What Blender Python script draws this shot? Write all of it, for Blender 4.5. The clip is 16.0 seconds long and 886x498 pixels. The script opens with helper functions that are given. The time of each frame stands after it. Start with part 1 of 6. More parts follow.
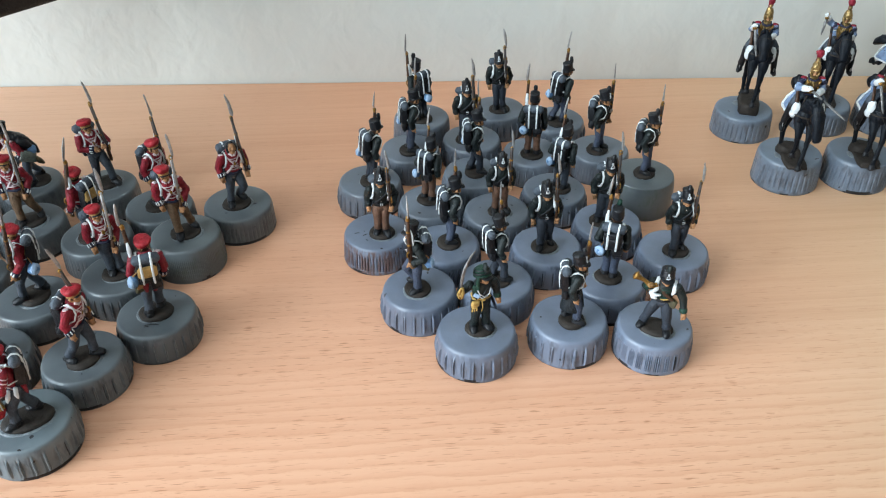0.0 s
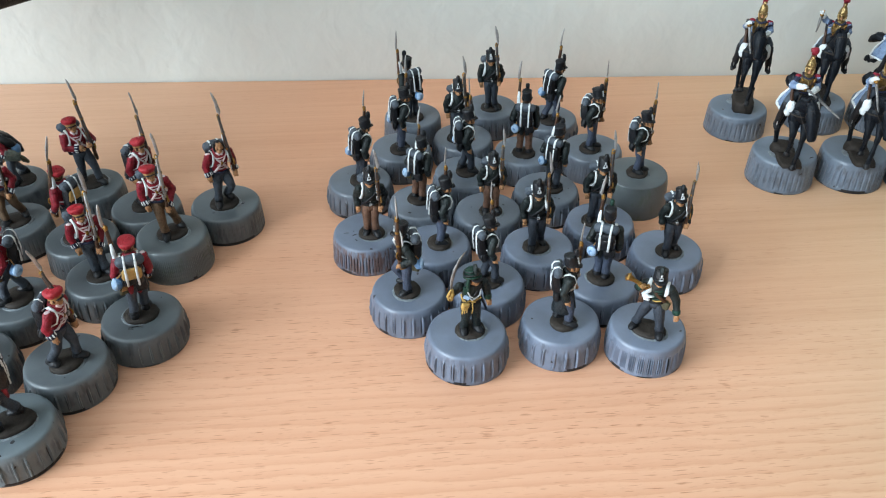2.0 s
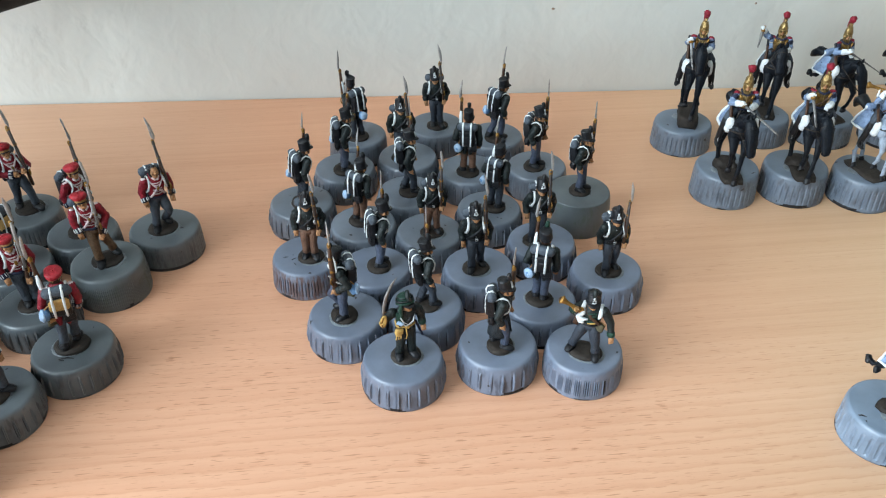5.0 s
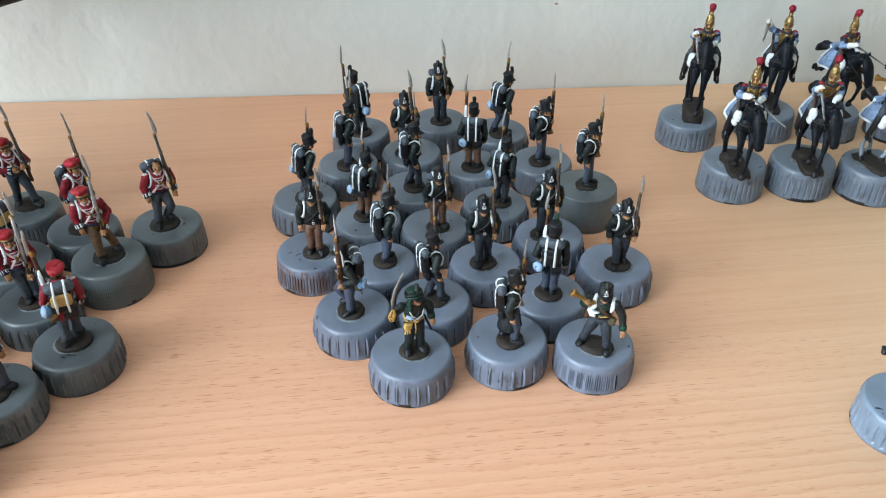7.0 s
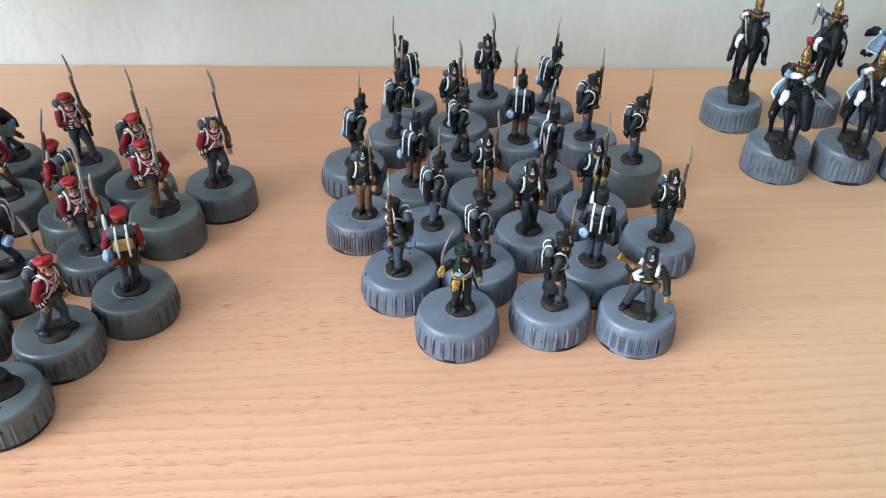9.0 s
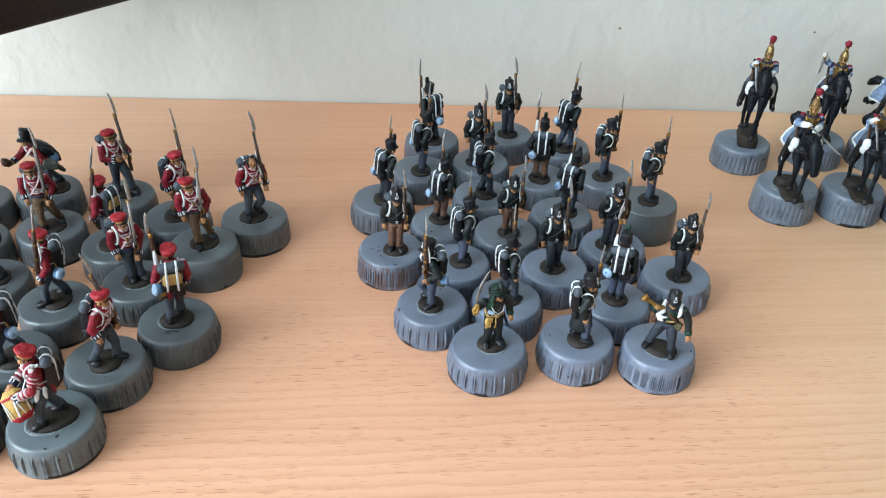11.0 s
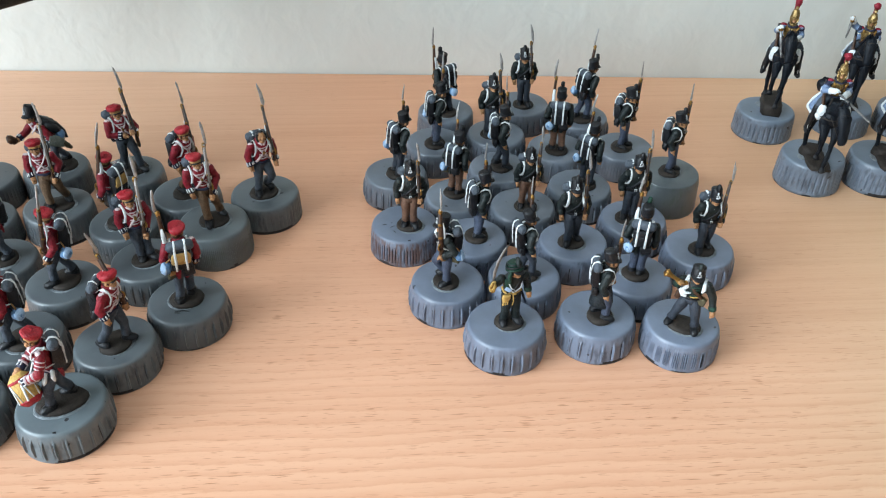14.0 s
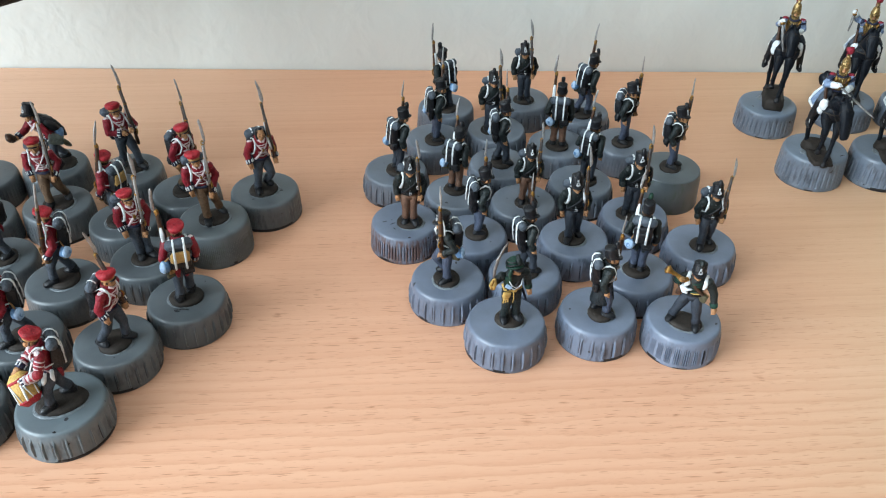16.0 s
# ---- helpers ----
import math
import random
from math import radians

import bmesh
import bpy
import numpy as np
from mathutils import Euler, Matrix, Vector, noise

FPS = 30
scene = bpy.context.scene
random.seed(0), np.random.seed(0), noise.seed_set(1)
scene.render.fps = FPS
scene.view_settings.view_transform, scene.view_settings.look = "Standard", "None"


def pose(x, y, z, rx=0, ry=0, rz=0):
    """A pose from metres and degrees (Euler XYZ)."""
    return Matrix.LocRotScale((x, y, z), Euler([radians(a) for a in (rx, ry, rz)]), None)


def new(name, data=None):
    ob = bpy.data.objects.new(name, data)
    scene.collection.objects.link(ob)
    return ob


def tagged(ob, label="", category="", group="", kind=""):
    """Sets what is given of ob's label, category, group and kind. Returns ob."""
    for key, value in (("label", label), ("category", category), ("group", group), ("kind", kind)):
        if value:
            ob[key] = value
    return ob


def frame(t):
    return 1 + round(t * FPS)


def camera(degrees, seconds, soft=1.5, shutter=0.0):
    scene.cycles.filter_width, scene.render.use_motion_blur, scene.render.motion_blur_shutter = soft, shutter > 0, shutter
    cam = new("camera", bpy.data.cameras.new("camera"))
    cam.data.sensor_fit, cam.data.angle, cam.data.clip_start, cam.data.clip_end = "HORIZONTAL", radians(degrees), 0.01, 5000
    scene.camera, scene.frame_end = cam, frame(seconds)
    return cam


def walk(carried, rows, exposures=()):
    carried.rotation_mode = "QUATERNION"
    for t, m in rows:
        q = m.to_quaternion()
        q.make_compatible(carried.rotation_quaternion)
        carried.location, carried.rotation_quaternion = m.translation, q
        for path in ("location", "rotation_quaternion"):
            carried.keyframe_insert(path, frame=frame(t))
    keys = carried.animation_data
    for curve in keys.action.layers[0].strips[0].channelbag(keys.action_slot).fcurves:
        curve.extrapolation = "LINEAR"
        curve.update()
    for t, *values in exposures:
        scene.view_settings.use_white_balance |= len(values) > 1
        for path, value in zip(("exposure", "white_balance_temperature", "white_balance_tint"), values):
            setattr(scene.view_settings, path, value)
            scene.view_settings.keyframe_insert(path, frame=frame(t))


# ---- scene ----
cam = camera(54.4, 16.0, soft=1.1)
# t, eye x y z, turn rx ry rz
ROWS = [
    (0.0, 0.00978, 0.01411, 0.22611, 53.134, 0.085, 0.33),
    (0.5, 0.00713, 0.01346, 0.22431, 53.221, 0.115, 0.599),
    (1.0, 0.00956, 0.0176, 0.2269, 53.07, 0.119, 0.439),
    (1.5, 0.00857, 0.01623, 0.22595, 53.046, 0.207, 0.42),
    (2.0, 0.01185, 0.0188, 0.22431, 52.939, -0.061, 0.067),
    (2.5, 0.01377, 0.01571, 0.22272, 52.914, -0.367, -0.234),
    (3.0, 0.01994, 0.01413, 0.22724, 52.804, -0.044, -0.591),
    (3.5, 0.0225, 0.01503, 0.2253, 52.665, 0.372, -0.363),
    (4.0, 0.01921, 0.0141, 0.22353, 52.598, 0.15, 0.479),
    (4.5, 0.01777, 0.02015, 0.22042, 52.363, -0.021, 0.408),
    (5.0, 0.02795, 0.02424, 0.22849, 53.332, -0.185, -1.586),
    (5.2, 0.02628, 0.02738, 0.22147, 53.417, -0.147, -2.38),
    (7.5, 0.02252, 0.02406, 0.22271, 53.653, -0.326, -1.741),
    (8.0, 0.02235, 0.01627, 0.22087, 53.454, -0.172, -0.438),
    (8.5, 0.02276, 0.01782, 0.22061, 53.026, -0.486, -0.154),
    (9.0, 0.01426, 0.01275, 0.21646, 53.285, -0.936, 0.572),
    (9.5, 0.01086, 0.00493, 0.22364, 54.949, -0.903, 0.978),
    (9.7, 0.00846, 0.00253, 0.22528, 55.324, -0.853, 0.666),
    (12.0, -0.00501, 0.00707, 0.23316, 54.016, -2.644, 0.464),
    (12.5, -0.005, 0.00883, 0.23179, 53.929, -1.851, 0.85),
    (13.0, -0.00078, 0.00887, 0.23012, 53.463, -1.238, 0.895),
    (13.5, -0.00083, 0.0114, 0.22796, 52.939, -0.982, 0.773),
    (14.0, -0.00299, 0.01218, 0.2269, 52.73, -1.078, 0.919),
    (14.5, -0.00361, 0.01252, 0.22612, 52.415, -1.081, 1.115),
    (15.0, -0.00116, 0.01574, 0.22546, 52.21, -1.015, 0.762),
    (15.5, -0.00077, 0.01216, 0.22906, 52.364, -0.897, 0.576),
    (16.0, -0.00204, 0.01391, 0.22717, 52.325, -0.784, 0.917),
]
walk(cam, [(t, pose(x, y, z, rx, ry, rz)) for t, x, y, z, rx, ry, rz in ROWS],
     exposures=[(0.0, 0.0), (9.5, 0.0), (12.0, 0.07), (13.5, 0.03), (16.0, 0.0)])

# ---------------------------------------------------------------- light
ROOM = pose(0, 0.4819, 0, 0, 0, 1.77)          # the back wall's line; local y = 0 is its face
SILL, HEAD, WIN_A, WIN_B, LEFT_X = 0.06, 1.4, -1.8, -0.38, -1.3

world = bpy.data.worlds.new("sky")
scene.world = world
world.use_nodes = True
wn = world.node_tree.nodes
sky = wn.new("ShaderNodeTexSky")
sky.sky_type, sky.sun_disc = "NISHITA", False
sky.sun_elevation, sky.sun_rotation = radians(40), radians(200)
wn["Background"].inputs["Strength"].default_value = 0.1
world.node_tree.links.new(sky.outputs[0], wn["Background"].inputs["Color"])

lamp = bpy.data.lights.new("window_daylight", "AREA")
lamp.shape, lamp.size, lamp.size_y = "RECTANGLE", HEAD - SILL, WIN_B - WIN_A
lamp.energy, lamp.color = 92.0, (0.76, 0.9, 1.0)
lamp_ob = new("window_daylight", lamp)
lamp_ob.matrix_world = ROOM @ pose(LEFT_X - 0.03, (WIN_A + WIN_B) / 2, (SILL + HEAD) / 2, 0, -90, 0)

# ---------------------------------------------------------------- materials


def node_mat(name, rough=0.5, metal=0.0, spec=0.5):
    m = bpy.data.materials.new(name)
    m.use_nodes = True
    nt = m.node_tree
    b = nt.nodes["Principled BSDF"]
    b.inputs["Roughness"].default_value = rough
    b.inputs["Metallic"].default_value = metal
    b.inputs["Specular IOR Level"].default_value = spec
    return m, nt, b


def coords(nt, scale=(1, 1, 1), turn=0.0, kind="Object", shift=None):
    tc = nt.nodes.new("ShaderNodeTexCoord")
    mp = nt.nodes.new("ShaderNodeMapping")
    mp.inputs["Scale"].default_value = scale
    src = tc.outputs[kind]
    if turn:
        rot = nt.nodes.new("ShaderNodeMapping")
        rot.inputs["Rotation"].default_value = (0, 0, radians(turn))
        nt.links.new(src, rot.inputs["Vector"])
        src = rot.outputs[0]
    nt.links.new(src, mp.inputs["Vector"])
    if shift is not None:
        nt.links.new(shift, mp.inputs["Location"])
    return mp.outputs[0]


def noise_tex(nt, vec, scale, detail=3.0, rough=0.55, distort=0.0):
    n = nt.nodes.new("ShaderNodeTexNoise")
    n.inputs["Scale"].default_value = scale
    n.inputs["Detail"].default_value = detail
    n.inputs["Roughness"].default_value = rough
    n.inputs["Distortion"].default_value = distort
    nt.links.new(vec, n.inputs["Vector"])
    return n.outputs["Fac"]


def ramp(nt, fac, stops):
    r = nt.nodes.new("ShaderNodeValToRGB")
    el = r.color_ramp.elements
    while len(el) < len(stops):
        el.new(0.5)
    for e, (p, c) in zip(el, stops):
        e.position = p
        e.color = (*c, 1) if not isinstance(c, float) else (c, c, c, 1)
    nt.links.new(fac, r.inputs["Fac"])
    return r.outputs["Color"]


def mix(nt, fac, a, b, mode="MIX"):
    n = nt.nodes.new("ShaderNodeMix")
    n.data_type, n.blend_type = "RGBA", mode
    for sock, v in ((n.inputs["Factor"], fac), (n.inputs["A"], a), (n.inputs["B"], b)):
        if isinstance(v, (int, float)):
            sock.default_value = v
        elif isinstance(v, tuple):
            sock.default_value = (*v, 1)
        else:
            nt.links.new(v, sock)
    return n.outputs["Result"]


def bump(nt, b, height, strength, distance):
    n = nt.nodes.new("ShaderNodeBump")
    n.inputs["Strength"].default_value = strength
    n.inputs["Distance"].default_value = distance
    nt.links.new(height, n.inputs["Height"])
    nt.links.new(n.outputs[0], b.inputs["Normal"])


def paint(name, colour, rough=0.5, metal=0.0, vary=0.35, light=None, relief=0.75, spec=0.3):
    """Hand-brushed model paint: patchy tone with worn, lighter high spots."""
    m, nt, b = node_mat(name, rough, metal, spec)
    info = nt.nodes.new("ShaderNodeObjectInfo")
    mul = nt.nodes.new("ShaderNodeMath")
    mul.operation = "MULTIPLY"
    mul.inputs[1].default_value = 7.0
    nt.links.new(info.outputs["Random"], mul.inputs[0])
    vec = coords(nt, shift=mul.outputs[0])
    big = noise_tex(nt, vec, 420.0, 2.0)
    fine = noise_tex(nt, vec, 1800.0, 3.0)
    lo = tuple(c * (1 - vary) for c in colour)
    hi = light or tuple(min(0.95, c * (1 + vary) + 0.004) for c in colour)
    tone = mix(nt, ramp(nt, big, ((0.32, 0.0), (0.7, 1.0))), lo, hi)
    tone = mix(nt, 0.35, tone, ramp(nt, fine, ((0.35, lo), (0.68, hi))))
    nt.links.new(tone, b.inputs["Base Color"])
    folds = noise_tex(nt, coords(nt, (1, 1, 0.7), shift=mul.outputs[0]), 620.0, 2.0, 0.5, 1.2)
    bump(nt, b, mix(nt, 0.35, folds, fine), relief, 0.0008)
    return m


def cap_paint(name, tone, stain, stain_amount, spread=0.0):
    """Grey primer brushed over a bottle cap: drawn-out strokes down the skirt, dark wash left in patches."""
    m, nt, b = node_mat(name, 0.36, 0.0, 0.5)
    info = nt.nodes.new("ShaderNodeObjectInfo")
    mul = nt.nodes.new("ShaderNodeMath")
    mul.operation = "MULTIPLY"
    mul.inputs[1].default_value = 3.0
    nt.links.new(info.outputs["Random"], mul.inputs[0])
    vec = coords(nt, shift=mul.outputs[0])
    cloud = noise_tex(nt, vec, 90.0, 3.0)
    strokes = noise_tex(nt, coords(nt, (1, 1, 0.22), shift=mul.outputs[0]), 620.0, 3.0)
    base = mix(nt, ramp(nt, cloud, ((0.3, 0.0), (0.72, 1.0))), tuple(c * 0.82 for c in tone), tuple(c * 1.12 for c in tone))
    # each cap was mixed a little differently
    ton = nt.nodes.new("ShaderNodeMapRange")
    ton.inputs["To Min"].default_value = 0.9
    ton.inputs["To Max"].default_value = 1.1
    nt.links.new(info.outputs["Random"], ton.inputs["Value"])
    comb = nt.nodes.new("ShaderNodeCombineColor")
    for s in ("Red", "Green", "Blue"):
        nt.links.new(ton.outputs[0], comb.inputs[s])
    base = mix(nt, 1.0, base, comb.outputs[0], "MULTIPLY")
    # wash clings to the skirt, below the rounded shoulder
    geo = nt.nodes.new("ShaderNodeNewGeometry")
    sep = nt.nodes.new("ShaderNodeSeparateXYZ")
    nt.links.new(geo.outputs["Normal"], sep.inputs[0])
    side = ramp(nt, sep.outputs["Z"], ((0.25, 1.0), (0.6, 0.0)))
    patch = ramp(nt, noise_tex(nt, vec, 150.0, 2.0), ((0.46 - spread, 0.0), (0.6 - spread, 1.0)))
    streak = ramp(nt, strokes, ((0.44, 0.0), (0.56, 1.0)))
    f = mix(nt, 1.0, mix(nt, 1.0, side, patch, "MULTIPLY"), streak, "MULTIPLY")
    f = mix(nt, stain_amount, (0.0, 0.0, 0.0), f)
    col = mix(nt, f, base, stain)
    specks = ramp(nt, noise_tex(nt, vec, 260.0, 1.0), ((0.765, 0.0), (0.78, 1.0)))
    col = mix(nt, specks, col, (0.015, 0.015, 0.017))
    nt.links.new(col, b.inputs["Base Color"])
    nt.links.new(ramp(nt, cloud, ((0.3, 0.3), (0.7, 0.44))), b.inputs["Roughness"])
    bump(nt, b, mix(nt, 0.5, strokes, noise_tex(nt, vec, 1500.0, 2.0)), 0.25, 0.0003)
    return m


GREY = (0.137, 0.164, 0.219)
RIM = paint("bare_black_plastic", (0.012, 0.012, 0.014), 0.4)
RIDGE_FOOT = paint("dark_ridge_foot", (0.034, 0.038, 0.048), 0.45)
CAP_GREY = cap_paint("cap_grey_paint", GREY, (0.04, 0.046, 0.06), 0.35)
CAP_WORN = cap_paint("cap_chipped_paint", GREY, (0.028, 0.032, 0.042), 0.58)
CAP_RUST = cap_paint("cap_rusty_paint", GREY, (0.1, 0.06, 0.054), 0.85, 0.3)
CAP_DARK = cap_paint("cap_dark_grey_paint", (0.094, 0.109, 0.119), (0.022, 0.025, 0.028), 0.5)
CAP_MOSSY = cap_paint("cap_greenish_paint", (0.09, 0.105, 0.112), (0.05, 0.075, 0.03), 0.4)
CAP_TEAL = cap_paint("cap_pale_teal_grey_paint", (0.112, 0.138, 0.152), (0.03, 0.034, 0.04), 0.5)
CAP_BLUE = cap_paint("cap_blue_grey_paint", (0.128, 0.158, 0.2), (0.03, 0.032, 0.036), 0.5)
# CAP_GREY made duller: weaker skylight on the rear caps put into the colour
CAP_SHADY = cap_paint("cap_grey_less_skylight", (0.122, 0.142, 0.172), (0.04, 0.045, 0.055), 0.3)
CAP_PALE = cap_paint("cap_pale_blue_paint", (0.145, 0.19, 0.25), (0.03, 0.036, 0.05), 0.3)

M = dict(
    green=paint("dark_green_cloth_paint", (0.007, 0.0115, 0.0115), 0.5),
    greatcoat=paint("dark_greatcoat_paint", (0.0085, 0.0118, 0.0145), 0.55),
    emerald=paint("bright_green_paint", (0.005, 0.032, 0.02), 0.5),
    grey=paint("blue_grey_trouser_paint", (0.045, 0.057, 0.088), 0.6),
    slate=paint("dark_slate_trouser_paint", (0.024, 0.03, 0.041), 0.6),
    ash=paint("ash_grey_trouser_paint", (0.042, 0.052, 0.067), 0.6),
    brown=paint("brown_trouser_paint", (0.125, 0.064, 0.04), 0.6),
    khaki=paint("tan_brown_trouser_paint", (0.12, 0.07, 0.038), 0.6, vary=0.4),
    black=paint("black_leather_paint", (0.0065, 0.007, 0.009), 0.42, relief=0.5),
    horse=paint("black_horse_paint", (0.003, 0.0044, 0.0066), 0.42, light=(0.0075, 0.0105, 0.016), relief=0.55, spec=0.16),
    pale=paint("pale_grey_horse_paint", (0.26, 0.31, 0.38), 0.55, vary=0.25),
    white=paint("white_strap_paint", (0.62, 0.65, 0.66), 0.5, vary=0.15),
    roll=paint("grey_bedroll_paint", (0.055, 0.068, 0.085), 0.6),
    blanket=paint("ochre_blanket_paint", (0.42, 0.26, 0.085), 0.6, vary=0.2),
    sash=paint("pale_yellow_sash_paint", (0.48, 0.3, 0.085), 0.55, vary=0.3),
    silver=paint("silver_badge_paint", (0.5, 0.52, 0.54), 0.4, 0.3, vary=0.3),
    lace=paint("pinkish_white_lace_paint", (0.56, 0.46, 0.47), 0.55, vary=0.3),
    band=paint("ochre_cap_band_paint", (0.36, 0.2, 0.075), 0.55, vary=0.3),
    scarlet=paint("bright_red_cap_paint", (0.3, 0.012, 0.02), 0.5, vary=0.35),
    paleblue=paint("pale_blue_rim_paint", (0.3, 0.42, 0.58), 0.5, vary=0.2),
    blue=paint("sky_blue_canteen_paint", (0.105, 0.215, 0.385), 0.5, vary=0.2),
    skyblue=paint("light_blue_coat_paint", (0.16, 0.225, 0.345), 0.55, vary=0.35),
    navy=paint("navy_cuff_paint", (0.011, 0.014, 0.036), 0.5),
    red=paint("scarlet_coat_paint", (0.2, 0.008, 0.018), 0.5, vary=0.5),
    crest=paint("crimson_crest_paint", (0.2, 0.007, 0.02), 0.6),
    tan=paint("tan_paint", (0.3, 0.16, 0.06), 0.55),
    olive=paint("olive_haversack_paint", (0.07, 0.06, 0.032), 0.6),
    skin=paint("flesh_paint", (0.35, 0.175, 0.08), 0.5, vary=0.45),
    wood=paint("musket_wood_paint", (0.05, 0.022, 0.011), 0.4),
    steel=paint("gunmetal_paint", (0.38, 0.375, 0.37), 0.32, 0.6, vary=0.35),
    blade=paint("dull_steel_sabre_paint", (0.18, 0.175, 0.17), 0.36, 0.5, vary=0.4),
    iron=paint("browned_barrel_paint", (0.06, 0.052, 0.05), 0.4, 0.3, vary=0.4),
    brass=paint("brass_paint", (0.25, 0.13, 0.03), 0.38, 0.6, vary=0.45),
    gold=paint("gold_cuirass_paint", (0.29, 0.195, 0.08), 0.3, 0.8, vary=0.6),
    bronze=paint("dull_bronze_cuirass_paint", (0.145, 0.092, 0.031), 0.36, 0.6, vary=0.55),
    earth=paint("dark_earth_base_paint", (0.022, 0.016, 0.012), 0.7, relief=0.4),
    bag=paint("pale_canvas_bag_paint", (0.17, 0.2, 0.18), 0.6),
    glue=paint("pale_glue", (0.155, 0.175, 0.19), 0.3),
)
SLOTS = list(M)


def beech():
    m, nt, b = node_mat("beech_laminate", 0.38, 0.0, 0.45)
    broad = noise_tex(nt, coords(nt, (1.6, 24.0, 1), -3.0), 1.0, 4.0, 0.6, 0.9)
    veins = noise_tex(nt, coords(nt, (5.0, 210.0, 1), -3.0), 1.0, 5.0, 0.65, 1.0)
    base = ramp(nt, broad, ((0.28, (0.58, 0.295, 0.18)), (0.5, (0.645, 0.348, 0.226)), (0.74, (0.695, 0.395, 0.266))))
    fibre = noise_tex(nt, coords(nt, (3.0, 520.0, 1), -3.0), 1.0, 4.0, 0.7, 1.4)
    base = mix(nt, 0.3, base, ramp(nt, veins, ((0.3, (0.55, 0.275, 0.16)), (0.62, (0.70, 0.395, 0.255)))))
    base = mix(nt, 0.14, base, ramp(nt, fibre, ((0.32, (0.48, 0.235, 0.135)), (0.6, (0.715, 0.41, 0.265)))))
    # wider, wavy growth lines run along the front of the board
    wave = nt.nodes.new("ShaderNodeTexWave")
    wave.wave_type, wave.bands_direction, wave.wave_profile = "BANDS", "Y", "SAW"
    for k, v in (("Scale", 60.0), ("Distortion", 6.5), ("Detail", 6.0), ("Detail Scale", 1.0), ("Detail Roughness", 0.68)):
        wave.inputs[k].default_value = v
    nt.links.new(coords(nt, (0.22, 1.0, 1.0), -3.0), wave.inputs["Vector"])
    bands = wave.outputs["Fac"]
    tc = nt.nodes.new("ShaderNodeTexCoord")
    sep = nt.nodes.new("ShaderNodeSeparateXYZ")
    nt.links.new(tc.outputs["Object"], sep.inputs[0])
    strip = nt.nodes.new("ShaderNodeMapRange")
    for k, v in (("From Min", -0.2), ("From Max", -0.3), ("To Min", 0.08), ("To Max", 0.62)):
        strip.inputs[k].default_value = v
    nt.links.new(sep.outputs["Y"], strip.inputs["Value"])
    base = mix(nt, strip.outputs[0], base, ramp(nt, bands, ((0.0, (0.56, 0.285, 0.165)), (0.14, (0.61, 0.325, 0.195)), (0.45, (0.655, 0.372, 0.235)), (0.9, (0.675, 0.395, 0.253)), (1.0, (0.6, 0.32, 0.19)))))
    base = mix(nt, 1.0, base, (1.018, 0.982, 0.966), "MULTIPLY")
    # the base colour turns gradually yellower towards the +x end
    end = nt.nodes.new("ShaderNodeMapRange")
    end.interpolation_type = "SMOOTHSTEP"
    for k, v in (("From Min", 0.04), ("From Max", 0.26), ("To Min", 0.0), ("To Max", 1.0)):
        end.inputs[k].default_value = v
    nt.links.new(sep.outputs["X"], end.inputs["Value"])
    base = mix(nt, end.outputs[0], base, mix(nt, 1.0, base, (0.887, 1.105, 1.102), "MULTIPLY"))
    # the colour turns redder along the middle of the wall, yellower left of it
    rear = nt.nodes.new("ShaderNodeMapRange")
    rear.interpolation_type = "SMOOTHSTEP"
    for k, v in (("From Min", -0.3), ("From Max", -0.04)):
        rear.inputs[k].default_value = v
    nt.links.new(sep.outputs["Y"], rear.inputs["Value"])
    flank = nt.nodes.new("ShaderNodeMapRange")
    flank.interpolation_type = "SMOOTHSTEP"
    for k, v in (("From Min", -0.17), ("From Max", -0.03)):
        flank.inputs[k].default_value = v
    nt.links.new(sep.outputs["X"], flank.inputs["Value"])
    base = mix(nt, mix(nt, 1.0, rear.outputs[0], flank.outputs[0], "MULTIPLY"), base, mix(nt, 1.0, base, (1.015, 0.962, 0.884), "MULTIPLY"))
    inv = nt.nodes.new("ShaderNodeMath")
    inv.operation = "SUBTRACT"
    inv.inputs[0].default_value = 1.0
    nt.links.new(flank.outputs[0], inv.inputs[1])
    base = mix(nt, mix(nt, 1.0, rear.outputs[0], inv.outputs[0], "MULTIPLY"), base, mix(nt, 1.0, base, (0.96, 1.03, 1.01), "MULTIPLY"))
    # pores get fainter towards the wall, and below also towards the yellow end
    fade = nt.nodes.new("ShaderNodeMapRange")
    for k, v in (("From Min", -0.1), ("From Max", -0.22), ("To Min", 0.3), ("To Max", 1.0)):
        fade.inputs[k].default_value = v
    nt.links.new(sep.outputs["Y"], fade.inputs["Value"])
    # short dark pores lying along the grain, at two sizes
    p1 = noise_tex(nt, coords(nt, (135.0, 1750.0, 1), -3.0), 1.0, 1.0, 0.4)
    p2 = noise_tex(nt, coords(nt, (330.0, 3600.0, 1), -3.0), 1.0, 1.0, 0.4)
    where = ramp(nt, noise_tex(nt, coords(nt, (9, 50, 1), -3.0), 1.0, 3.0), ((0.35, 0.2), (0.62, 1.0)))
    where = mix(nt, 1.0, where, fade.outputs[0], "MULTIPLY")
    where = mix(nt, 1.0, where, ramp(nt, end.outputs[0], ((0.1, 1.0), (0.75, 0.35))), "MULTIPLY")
    f1 = mix(nt, 1.0, ramp(nt, p1, ((0.645, 0.0), (0.705, 0.85))), where, "MULTIPLY")
    f2 = mix(nt, 1.0, ramp(nt, p2, ((0.68, 0.0), (0.75, 0.4))), where, "MULTIPLY")
